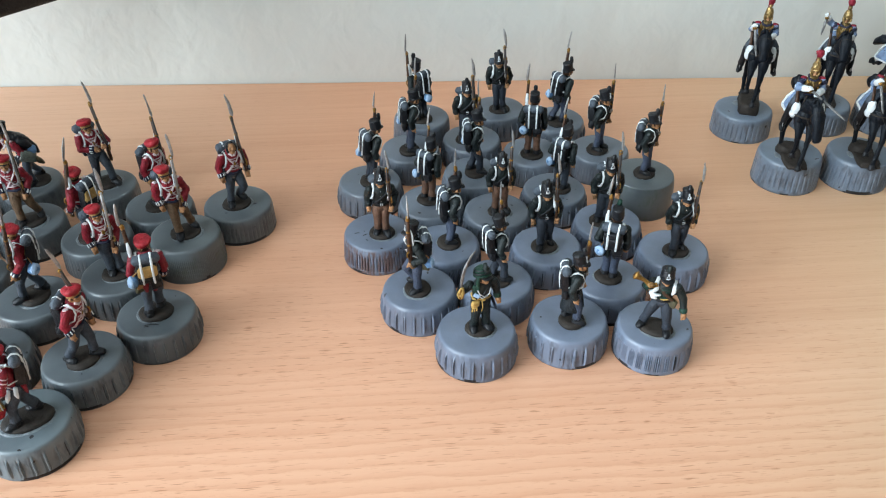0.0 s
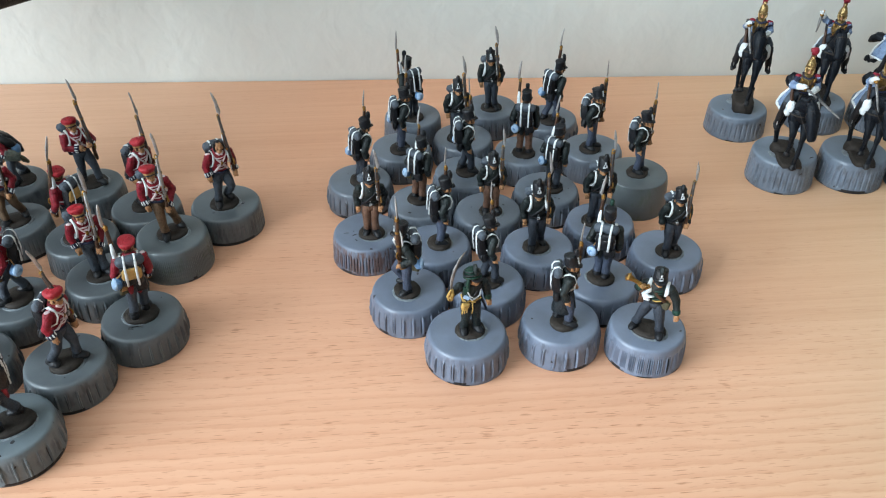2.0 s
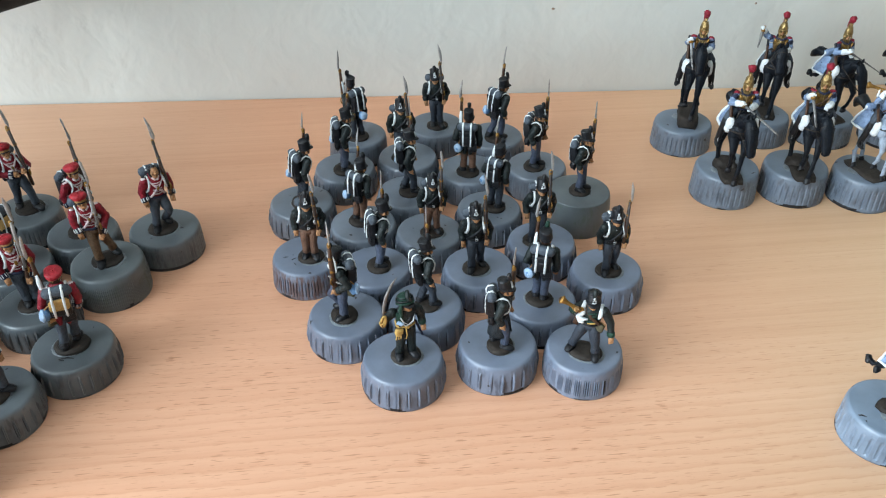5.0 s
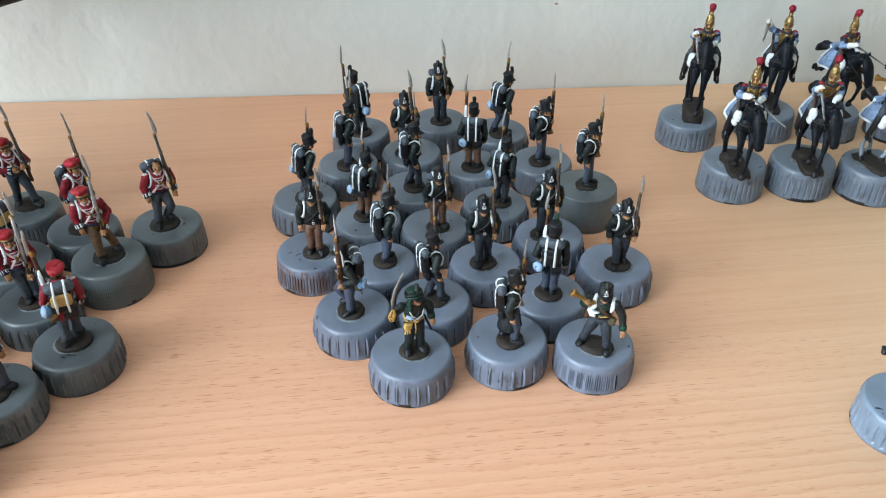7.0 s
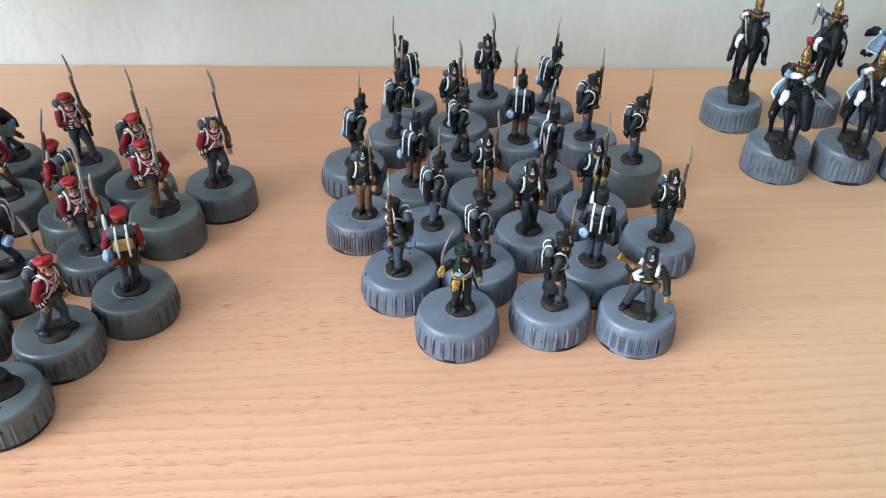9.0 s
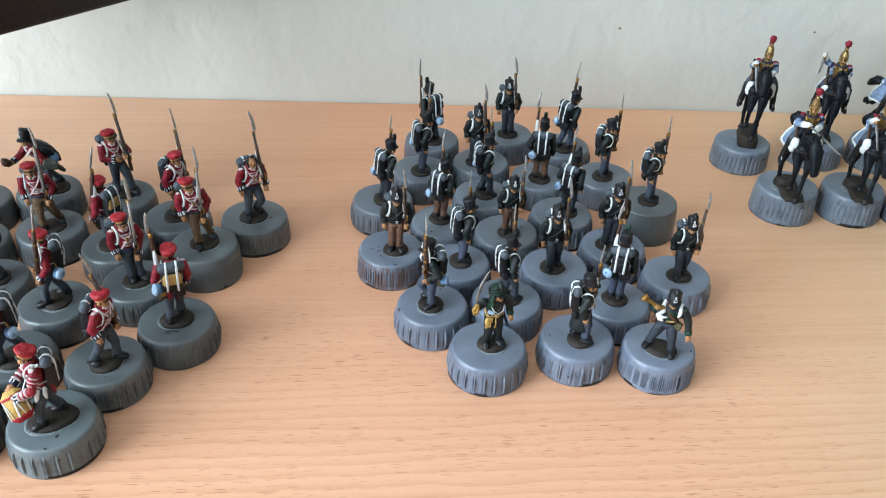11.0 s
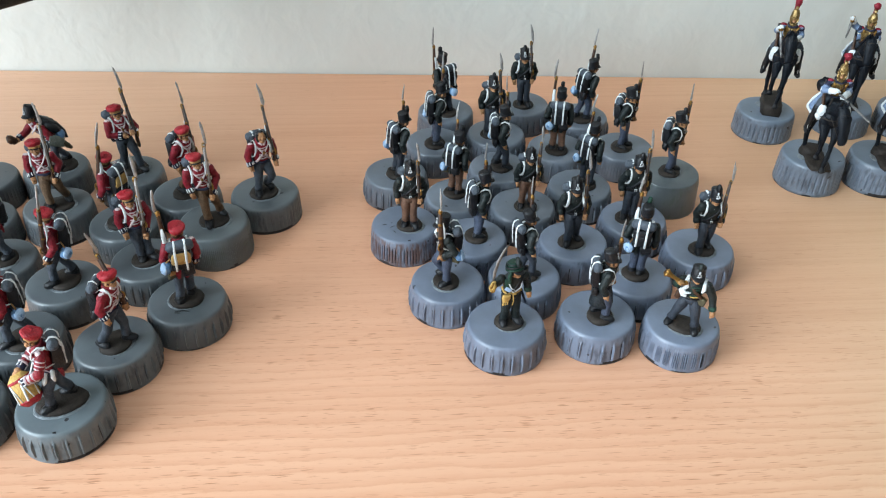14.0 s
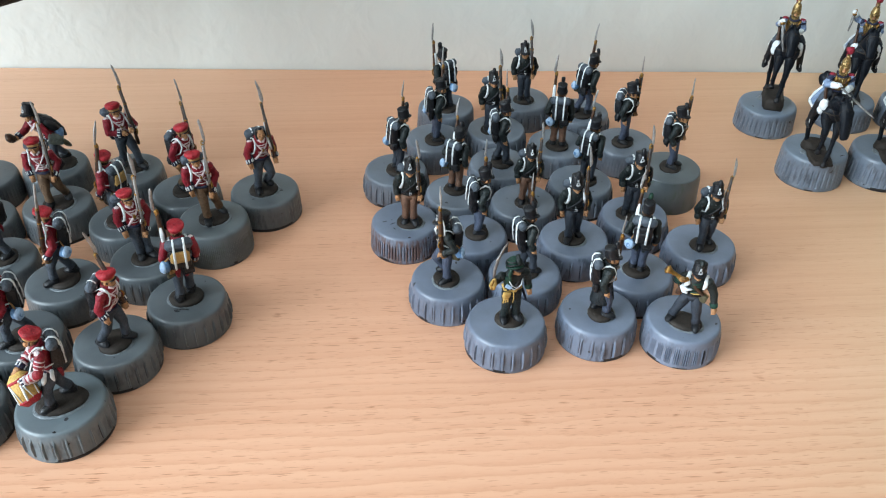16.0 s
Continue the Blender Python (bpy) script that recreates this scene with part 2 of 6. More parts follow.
    col = mix(nt, f1, base, (0.36, 0.145, 0.066))
    col = mix(nt, f2, col, (0.3, 0.125, 0.055))
    nt.links.new(col, b.inputs["Base Color"])
    nt.links.new(ramp(nt, broad, ((0.3, 0.34), (0.7, 0.44))), b.inputs["Roughness"])
    bump(nt, b, veins, 0.06, 0.0003)
    return m


def plaster(name, colour, relief=0.35, rough=0.75, spec=0.25):
    m, nt, b = node_mat(name, rough, 0.0, spec)
    blot = noise_tex(nt, coords(nt), 5.0, 4.0)
    grit = noise_tex(nt, coords(nt, (1, 1, 0.8)), 60.0, 3.0, 0.5, 0.3)
    swell = noise_tex(nt, coords(nt, (0.8, 1, 1.2), 14.0), 17.0, 2.0, 0.5, 0.6)
    col = ramp(nt, blot, ((0.3, tuple(c * 0.95 for c in colour)), (0.7, tuple(min(0.9, c * 1.03) for c in colour))))
    nt.links.new(col, b.inputs["Base Color"])
    bump(nt, b, mix(nt, 0.42, grit, swell), relief, 0.005)
    return m


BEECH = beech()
WALL = plaster("painted_plaster", (0.585, 0.584, 0.542), 0.36, 0.36, 0.8)
CHIP = paint("bare_plaster_chip", (0.25, 0.17, 0.12), 0.8)
CEIL = plaster("ceiling_paint", (0.8, 0.8, 0.78), 0.1)
CARPET = plaster("carpet_pile", (0.24, 0.21, 0.18), 0.6)
WHITE_PVC = node_mat("white_window_plastic", 0.35)[0]
WHITE_PVC.node_tree.nodes["Principled BSDF"].inputs["Base Color"].default_value = (0.82, 0.82, 0.8, 1)
GLASS, gnt, gb = node_mat("window_glass", 0.02)
gb.inputs["Transmission Weight"].default_value = 1.0
BEZEL = paint("black_monitor_plastic", (0.012, 0.012, 0.013), 0.4)
SCREEN, snt, sb = node_mat("dark_screen_glass", 0.25, 0.0, 0.3)
sb.inputs["Base Color"].default_value = (0.006, 0.006, 0.007, 1)
LEG_METAL = paint("grey_table_leg_metal", (0.3, 0.3, 0.31), 0.35, 0.6)

# ---------------------------------------------------------------- mesh tools


def loft(bm, rings, mat, close=True):
    """Skin a row of rings, each a list of points, and close both ends."""
    made = [[bm.verts.new(p) for p in r] for r in rings]
    n = len(made[0])
    faces = []
    for a, b in zip(made, made[1:]):
        for i in range(n):
            j = (i + 1) % n
            faces.append(bm.faces.new((a[i], a[j], b[j], b[i])))
    if close:
        faces.append(bm.faces.new(made[0][::-1]))
        faces.append(bm.faces.new(made[-1]))
    for f in faces:
        f.material_index = mat
        f.smooth = True
    return faces


def oval(c, u, v, n=12):
    c, u, v = Vector(c), Vector(u), Vector(v)
    return [c + u * math.cos(2 * math.pi * i / n) + v * math.sin(2 * math.pi * i / n) for i in range(n)]


def tube(bm, pts, radii, mat, n=9, flat=1.0, side=None):
    """A limb, strap or rod through the points; flat squashes it across."""
    pts = [Vector(p) for p in pts]
    rings = []
    ref = Vector(side) if side else None
    for i, p in enumerate(pts):
        t = (pts[min(i + 1, len(pts) - 1)] - pts[max(i - 1, 0)]).normalized()
        if ref is None:
            ref = Vector((1, 0, 0)) if abs(t.x) < 0.8 else Vector((0, 1, 0))
        u = (ref - t * ref.dot(t)).normalized()
        v = t.cross(u)
        r = radii[i] if isinstance(radii, (list, tuple)) else radii
        rings.append(oval(p, u * r, v * r * flat, n))
        ref = u
    # rounded ends
    t0, t1 = (pts[0] - pts[1]).normalized(), (pts[-1] - pts[-2]).normalized()
    r0 = radii[0] if isinstance(radii, (list, tuple)) else radii
    r1 = radii[-1] if isinstance(radii, (list, tuple)) else radii
    k = min(flat, 1.0)
    first = [pts[0] + t0 * r0 * k * 0.4 + (q - pts[0]) * 0.55 for q in rings[0]]
    last = [pts[-1] + t1 * r1 * k * 0.4 + (q - pts[-1]) * 0.55 for q in rings[-1]]
    return loft(bm, [first, *rings, last], mat)


def trunk(bm, rows, mat, n=14):
    """Stacked level ovals: z, half width, half depth, x, y."""
    return loft(bm, [oval((x, y, z), (a, 0, 0), (0, b, 0), n) for z, a, b, x, y in rows], mat)


def ball(bm, c, r, mat, n=10, turn=None):
    c = Vector(c)
    r = Vector(r) if not isinstance(r, (int, float)) else Vector((r, r, r))
    rings = []
    for i in range(1, 7):
        a = math.pi * (i / 7 - 0.5)
        ring = [Vector((r.x * math.cos(a) * math.cos(2 * math.pi * k / n), r.y * math.cos(a) * math.sin(2 * math.pi * k / n), r.z * math.sin(a))) for k in range(n)]
        rings.append([c + ((turn @ q) if turn else q) for q in ring])
    return loft(bm, rings, mat)


def block(bm, m, size, mat, r=0.15):
    """A box with rounded edges, centred on the pose m."""
    sx, sy, sz = (s / 2 for s in size)
    k = min(r, sx * 0.9, sy * 0.9, sz * 0.9)

    def ring(z, inset):
        a, b, q = sx - inset, sy - inset, max(k - inset, k * 0.3)
        out = []
        for cx, cy, start in ((a - q, b - q, 0), (-a + q, b - q, 90), (-a + q, -b + q, 180), (a - q, -b + q, 270)):
            for s in (0, 45, 90):
                g = radians(start + s)
                out.append(m @ Vector((cx + q * math.cos(g), cy + q * math.sin(g), z)))
        return out
    return loft(bm, [ring(-sz, k * 0.7), ring(-sz + k * 0.3, k * 0.25), ring(-sz + k, 0), ring(sz - k, 0), ring(sz - k * 0.3, k * 0.25), ring(sz, k * 0.7)], mat)


def finish(name, bm, mats, scale=1.0, wobble=0.0, seed=0.0, sway=(0.0, 0.0), girth=1.0):
    for v in bm.verts:                                # the casting leans over its base
        k = max(0.0, v.co.z - 1.4) / 30
        v.co.x = v.co.x * girth + sway[0] * k
        v.co.y = v.co.y * girth + sway[1] * k
    if wobble:
        bm.normal_update()
        for v in bm.verts:
            q = v.co * 0.55 + Vector((seed, seed * 1.7, 0))
            v.co += v.normal * wobble * (1.2 * noise.noise(q) + 0.7 * noise.noise(q * 2.7))
    if scale != 1.0:
        for v in bm.verts:
            v.co *= scale
    bmesh.ops.recalc_face_normals(bm, faces=bm.faces[:])
    me = bpy.data.meshes.new(name)
    bm.to_mesh(me)
    bm.free()
    for x in mats:
        me.materials.append(x)
    return me


def part(name, data, material, parent, label=""):
    """One mesh object under a thing or a part; data is a mesh, or a bmesh to be linked."""
    if isinstance(data, bmesh.types.BMesh):
        data = finish(name, data, [material])
    ob = new(name, data)
    ob.parent = parent
    return tagged(ob, label)


def box_mesh(size, r):
    bm = bmesh.new()
    block(bm, Matrix(), size, 0, r)
    return bm


def flat_box(name, lo, hi, material, label="", kind="structure", r=0.002):
    """A slab of the room between two corners in room coordinates."""
    lo, hi = Vector(lo), Vector(hi)
    bm = box_mesh(hi - lo, r)
    for f in bm.faces:
        f.smooth = False
    me = finish(name, bm, [material])
    ob = new(name, me)
    ob.matrix_world = ROOM @ Matrix.Translation((lo + hi) / 2)
    return tagged(ob, label, kind=kind)


# ---------------------------------------------------------------- the room
FLOOR_Z, TOP_Z, RIGHT_X, FRONT_Y = -0.745, 1.65, 3.0, -3.8
wall_back = flat_box("wall_north", (LEFT_X - 0.12, 0.0, FLOOR_Z), (RIGHT_X + 0.12, 0.12, TOP_Z), WALL, "off-white painted plaster wall behind the table")
for cx, cz, cr in ((0.1023, 0.0503, 0.9), (0.2168, 0.0511, 0.7)):
    chip_bm = bmesh.new()
    ball(chip_bm, (0, 0, 0), (cr, 0.25, cr * 0.7), 0)
    chip = part("wall_chip", finish("wall_chip", chip_bm, [CHIP], 0.001, 0.3, cx), None, wall_back, "small brown chip in the paint")
    chip.location = (cx - (LEFT_X + RIGHT_X) / 2, -0.06, cz - (FLOOR_Z + TOP_Z) / 2)
flat_box("wall_south", (LEFT_X - 0.12, FRONT_Y - 0.12, FLOOR_Z), (RIGHT_X + 0.12, FRONT_Y, TOP_Z), WALL, "off-white painted plaster wall")
flat_box("wall_east", (RIGHT_X, FRONT_Y, FLOOR_Z), (RIGHT_X + 0.12, 0.0, TOP_Z), WALL, "off-white painted plaster wall")
flat_box("floor", (LEFT_X - 0.12, FRONT_Y - 0.12, FLOOR_Z - 0.1), (RIGHT_X + 0.12, 0.12, FLOOR_Z), CARPET, "brown carpeted floor of the room")
flat_box("ceiling", (LEFT_X - 0.12, FRONT_Y - 0.12, TOP_Z), (RIGHT_X + 0.12, 0.12, TOP_Z + 0.1), CEIL, "white painted ceiling")
# the window wall, one mesh round its opening
bm = bmesh.new()
for lo, hi in (((FRONT_Y, FLOOR_Z), (WIN_A, TOP_Z)), ((WIN_B, FLOOR_Z), (0.0, TOP_Z)), ((WIN_A, FLOOR_Z), (WIN_B, SILL)), ((WIN_A, HEAD), (WIN_B, TOP_Z))):
    block(bm, pose(-0.06, (lo[0] + hi[0]) / 2, (lo[1] + hi[1]) / 2), (0.12, hi[0] - lo[0], hi[1] - lo[1]), 0, 0.001)
for f in bm.faces:
    f.smooth = False
wall_w = new("wall_west", finish("wall_west", bm, [WALL]))
wall_w.matrix_world = ROOM @ pose(LEFT_X, 0, 0)
tagged(wall_w, "off-white plaster wall with a wide window opening", kind="structure")

win = new("window_1")
win.matrix_world = ROOM @ pose(LEFT_X - 0.08, (WIN_A + WIN_B) / 2, (SILL + HEAD) / 2)
tagged(win, "white plastic window with two panes", "window", kind="structure")
ww, wh = WIN_B - WIN_A, HEAD - SILL
for nm, c, s in (("window_frame", (0, 0, wh / 2 - 0.025), (0.05, ww, 0.05)), ("window_frame", (0, 0, -wh / 2 + 0.025), (0.05, ww, 0.05)),
                 ("window_frame", (0, ww / 2 - 0.025, 0), (0.05, 0.05, wh - 0.1)), ("window_frame", (0, -ww / 2 + 0.025, 0), (0.05, 0.05, wh - 0.1)),
                 ("mullion", (0, 0, 0), (0.05, 0.05, wh - 0.1))):
    p = part(nm, box_mesh(s, 0.006), WHITE_PVC, win)
    p.location = c
for y in (-1, 1):
    p = part("pane", box_mesh((0.006, ww / 2 - 0.075, wh - 0.1), 0.001), GLASS, win)
    p.location = (0, y * (ww / 4 - 0.0125), 0)
    p.visible_shadow = False

# ---------------------------------------------------------------- the table
table = new("table")
table.matrix_world = ROOM @ pose(0, 0, 0)
tagged(table, "beech laminate table pushed against the wall", "table")
bm = box_mesh((1.7, 0.78, 0.025), 0.001)
for v in bm.verts:
    v.co += Vector((0.05, -0.3908, -0.0125))
for f in bm.faces:
    f.smooth = False
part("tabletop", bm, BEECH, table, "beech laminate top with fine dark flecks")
for lx in (-0.74, 0.84):
    for ly in (-0.05, -0.73):
        bm = bmesh.new()
        tube(bm, [(lx, ly, FLOOR_Z), (lx, ly, -0.026)], 0.022, 0, 14)
        part("leg", bm, LEG_METAL, table, "grey metal leg")

# ---------------------------------------------------------------- the monitor in the corner
MON_A, MON_DIR = Vector((-0.158, 0.4573)), math.degrees(math.atan2(1.181, 1.0))
monitor = new("computer_monitor")
monitor.matrix_world = pose(MON_A.x, MON_A.y, 0, 0, 0, MON_DIR + 180)   # local +x runs along its bottom edge, away from the wall
tagged(monitor, "black computer monitor held on a wall arm", "monitor")
MW, MH, MZ = 0.37, 0.215, 0.068
bm = box_mesh((MW, 0.016, MH), 0.003)
for v in bm.verts:
    v.co += Vector((MW / 2, -0.009, MZ + MH / 2))
part("housing", bm, BEZEL, monitor)
bm = box_mesh((MW * 0.6, 0.03, MH * 0.6), 0.01)
for v in bm.verts:
    v.co += Vector((MW / 2 + 0.02, -0.033, MZ + MH / 2))
part("back_cover", bm, BEZEL, monitor)
bm = box_mesh((MW - 0.04, 0.002, MH - 0.04), 0.0008)
for v in bm.verts:
    v.co += Vector((MW / 2, 0.0003, MZ + MH / 2))
part("screen", bm, SCREEN, monitor, "dark switched-off screen")
# arm back to the wall
bm = bmesh.new()
tube(bm, [(MW * 0.5, -0.045, MZ + MH / 2), (MW * 0.42, -0.09, MZ + MH / 2), (MW * 0.1, -0.17, MZ + MH / 2)], 0.012, 0, 12)
part("wall_arm", bm, BEZEL, monitor)

# ---------------------------------------------------------------- bottle caps
CAP_R, CAP_H = 14.9, 12.5


def cap_mesh(name, material, ribs, style, radius=CAP_R, height=CAP_H, top=0.905):
    """A screw cap, ribbed on its skirt, standing on its open end. Millimetres."""
    bm = bmesh.new()
    per = {"ridge": 12, "trio": 13}.get(style, 6) if ribs else 1
    n = ribs * per if ribs else 72
    rows = [(0.0, 1.0, 0.0), (0.05, 1.006, 0.0), (0.11, 1.0, 0.0), (0.16, 0.997, 0.55), (0.45, 0.986, 0.9), (0.66, 0.977, 0.6), (0.76, 0.972, 0.12),
            (0.82, 0.965, 0.0), (0.9, 0.953, 0.0), (0.96, 0.932, 0.0), (0.99, top, 0.0), (1.0, top - 0.04, 0.0), (1.0, 0.5, 0.0)]
    rnd = random.Random(ribs * 7 + len(name))
    depth = [rnd.uniform(0.55, 1.0) for _ in range(max(ribs, 1))]
    bare = {(k, c) for k in range(ribs) for c in range(per) if rnd.random() < (0.08 if style == "trio" else 0.6)}
    rings = []
    for z, r, amount in rows:
        ring = []
        for i in range(n):
            a = 2 * math.pi * i / n
            k, s = (i // per, i % per) if ribs else (0, 0)
            push = 0.0
            if style == "ridge":
                push = (-0.25 if s in (3, 4) else 1.15 if s in (5, 6) else 0.0) * depth[k]
            elif style == "trio":
                push = -0.42 if s in (1, 4, 7) else 0.42 if s in (2, 5, 8) else 0.0
            elif style == "groove":
                push = -(0.0, 0.0, 0.75, 0.75, 0.0, 0.0)[s] * depth[k]
            elif style == "shallow":
                push = -(0.0, 0.0, 0.26, 0.26, 0.0, 0.0)[s] * depth[k]
            elif style == "fine":
                push = (0.0, 0.0, 0.26, 0.26, 0.0, 0.0)[s]
            q = radius * r + push * amount
            ring.append(Vector((q * math.cos(a), q * math.sin(a), z * height)))
        rings.append(ring)
    faces = loft(bm, rings, 0)
    if ribs:
        for i, f in enumerate(faces[2 * n:6 * n]):
            f.smooth = False
            # bare plastic left dark at the bottom of narrow slots
            k, s = (i % n) // per, i % per
            slot = s in (1, 4, 7) if style == "trio" else (style == "groove" and ribs > 60 and s in (2,))
            if slot and i < 3 * n and (k, s) in bare:
                f.material_index = 1
            # a dark line along one foot of some ridges
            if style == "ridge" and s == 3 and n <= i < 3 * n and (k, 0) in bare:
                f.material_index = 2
    # the paint stops short of the lower edge in places
    for i in range(2 * n):
        a = 2 * math.pi * (i % n) / n
        if noise.noise(Vector((math.cos(a) * 1.6, math.sin(a) * 1.6, ribs * 0.37))) > (0.0 if i < n else 0.18):
            faces[i].material_index = 1
    return finish(name, bm, [material, RIM, RIDGE_FOOT], 0.001)


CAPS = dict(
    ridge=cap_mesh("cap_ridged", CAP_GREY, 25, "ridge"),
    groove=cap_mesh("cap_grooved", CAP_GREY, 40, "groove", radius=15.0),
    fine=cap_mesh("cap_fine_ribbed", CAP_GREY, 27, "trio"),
    rear=cap_mesh("cap_slate_ridged", CAP_SHADY, 26, "ridge"),
    rearfine=cap_mesh("cap_slate_fine", CAP_SHADY, 60, "shallow"),
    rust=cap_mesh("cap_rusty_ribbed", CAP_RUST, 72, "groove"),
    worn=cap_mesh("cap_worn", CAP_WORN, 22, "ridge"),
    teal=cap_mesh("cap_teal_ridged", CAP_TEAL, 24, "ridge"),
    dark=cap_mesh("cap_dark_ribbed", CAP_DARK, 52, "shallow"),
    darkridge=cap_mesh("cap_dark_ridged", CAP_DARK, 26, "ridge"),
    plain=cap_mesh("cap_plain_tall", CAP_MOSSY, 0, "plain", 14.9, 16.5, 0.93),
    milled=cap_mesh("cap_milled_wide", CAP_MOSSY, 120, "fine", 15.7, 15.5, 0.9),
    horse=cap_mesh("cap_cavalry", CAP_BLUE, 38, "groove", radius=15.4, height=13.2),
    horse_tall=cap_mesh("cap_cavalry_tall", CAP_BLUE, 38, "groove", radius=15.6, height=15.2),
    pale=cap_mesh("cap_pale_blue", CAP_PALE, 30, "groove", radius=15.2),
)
CAP_TOP = dict(plain=16.5, milled=15.5, horse=13.2, horse_tall=15.2)

# ---------------------------------------------------------------- figurines, in millimetres, facing -y, their left hand towards +x


def I(k):
    return SLOTS.index(k)


def base_disc(bm, rx, ry, h=1.3):
    loft(bm, [oval((0.4, -0.3, z), (rx * k, 0, 0), (0, ry * k, 0), 22) for z, k in ((-0.2, 1.1), (0.12, 1.07), (0.2, 0.98))], I("glue"))
    loft(bm, [oval((0, 0, z), (rx * k, 0, 0), (0, ry * k, 0), 22) for z, k in ((-0.1, 1.0), (h * 0.5, 1.0), (h, 0.93), (h + 0.12, 0.5))], I("earth"))


def leg(bm, hip, knee, ankle, cloth, boot="black", toe=(0, -1)):
    """A trouser leg with its creases, gathered over a blunt boot."""
    hip, knee, a = Vector(hip), Vector(knee), Vector(ankle)
    tube(bm, [hip, hip.lerp(knee, 0.5), knee, knee.lerp(a, 0.3), knee.lerp(a, 0.6), a + (knee - a) * 0.2], [2.1, 2.0, 1.65, 1.5, 1.58, 1.7], I(cloth), 11)
    t = Vector((toe[0], toe[1], 0)).normalized()
    for k, r in ((0.2, 1.72), (0.5, 1.68)):
        q = knee.lerp(a, k)
        tube(bm, [q - t * 1.0 + Vector((0, 0, 0.2)), q + t * 1.0 - Vector((0, 0, 0.3))], r * 0.52, I(cloth), 7, 1.0)
    tube(bm, [a - t * 1.1 + Vector((0, 0, -0.55)), a + t * 1.0 + Vector((0, 0, -0.55)), a + t * 2.6 + Vector((0, 0, -0.85)), a + t * 3.5 + Vector((0, 0, -1.05))], [1.45, 1.65, 1.45, 0.95], I(boot), 10, 0.85)
    tube(bm, [a.lerp(knee, 0.24), a.lerp(knee, 0.1), a + Vector((0, 0, -0.5))], [1.45, 1.6, 1.5], I(boot), 9)


def arm(bm, pts, cloth, cuff, hand="skin", r=1.5, cuff_bars=False):
    s, e, h = (Vector(p) for p in pts)
    tube(bm, [s, s.lerp(e, 0.5), e, e.lerp(h, 0.5), h.lerp(e, 0.14)], [r * 1.05, r * 1.08, r * 0.98, r * 0.86, r * 0.8], I(cloth), 11)
    ball(bm, s, (r * 1.18, r * 1.15, r * 1.15), I(cloth))
    ball(bm, e, r * 0.98, I(cloth))
    d = (h - e).normalized()
    tube(bm, [h - d * 2.1, h - d * 0.7], [r * 0.97, r * 0.95], I(cuff), 11)
    if cuff_bars:
        side = d.cross(Vector((0, -1, 0.3))).normalized()
        up = side.cross(d).normalized()
        for ang in (-70, -25, 25, 70, 150, 200):
            n = side * math.sin(radians(ang)) + up * math.cos(radians(ang))
            q = h - d * 1.4 + n * r * 0.95
            tube(bm, [q - d * 0.62, q + d * 0.5], 0.24, I("white"), 6)
    # fist with knuckles and thumb
    ball(bm, h + d * 0.35, (1.1, 1.1, 1.15), I(hand))
    side = d.cross(Vector((0, 0, 1)))
    side = side.normalized() if side.length > 0.1 else Vector((1, 0, 0))
    for k in (-0.55, 0.0, 0.55):
        q = h + d * 1.0 + side * k
        tube(bm, [q, q + d * 0.5 + Vector((0, -0.35, -0.3))], [0.42, 0.34], I(hand), 6)


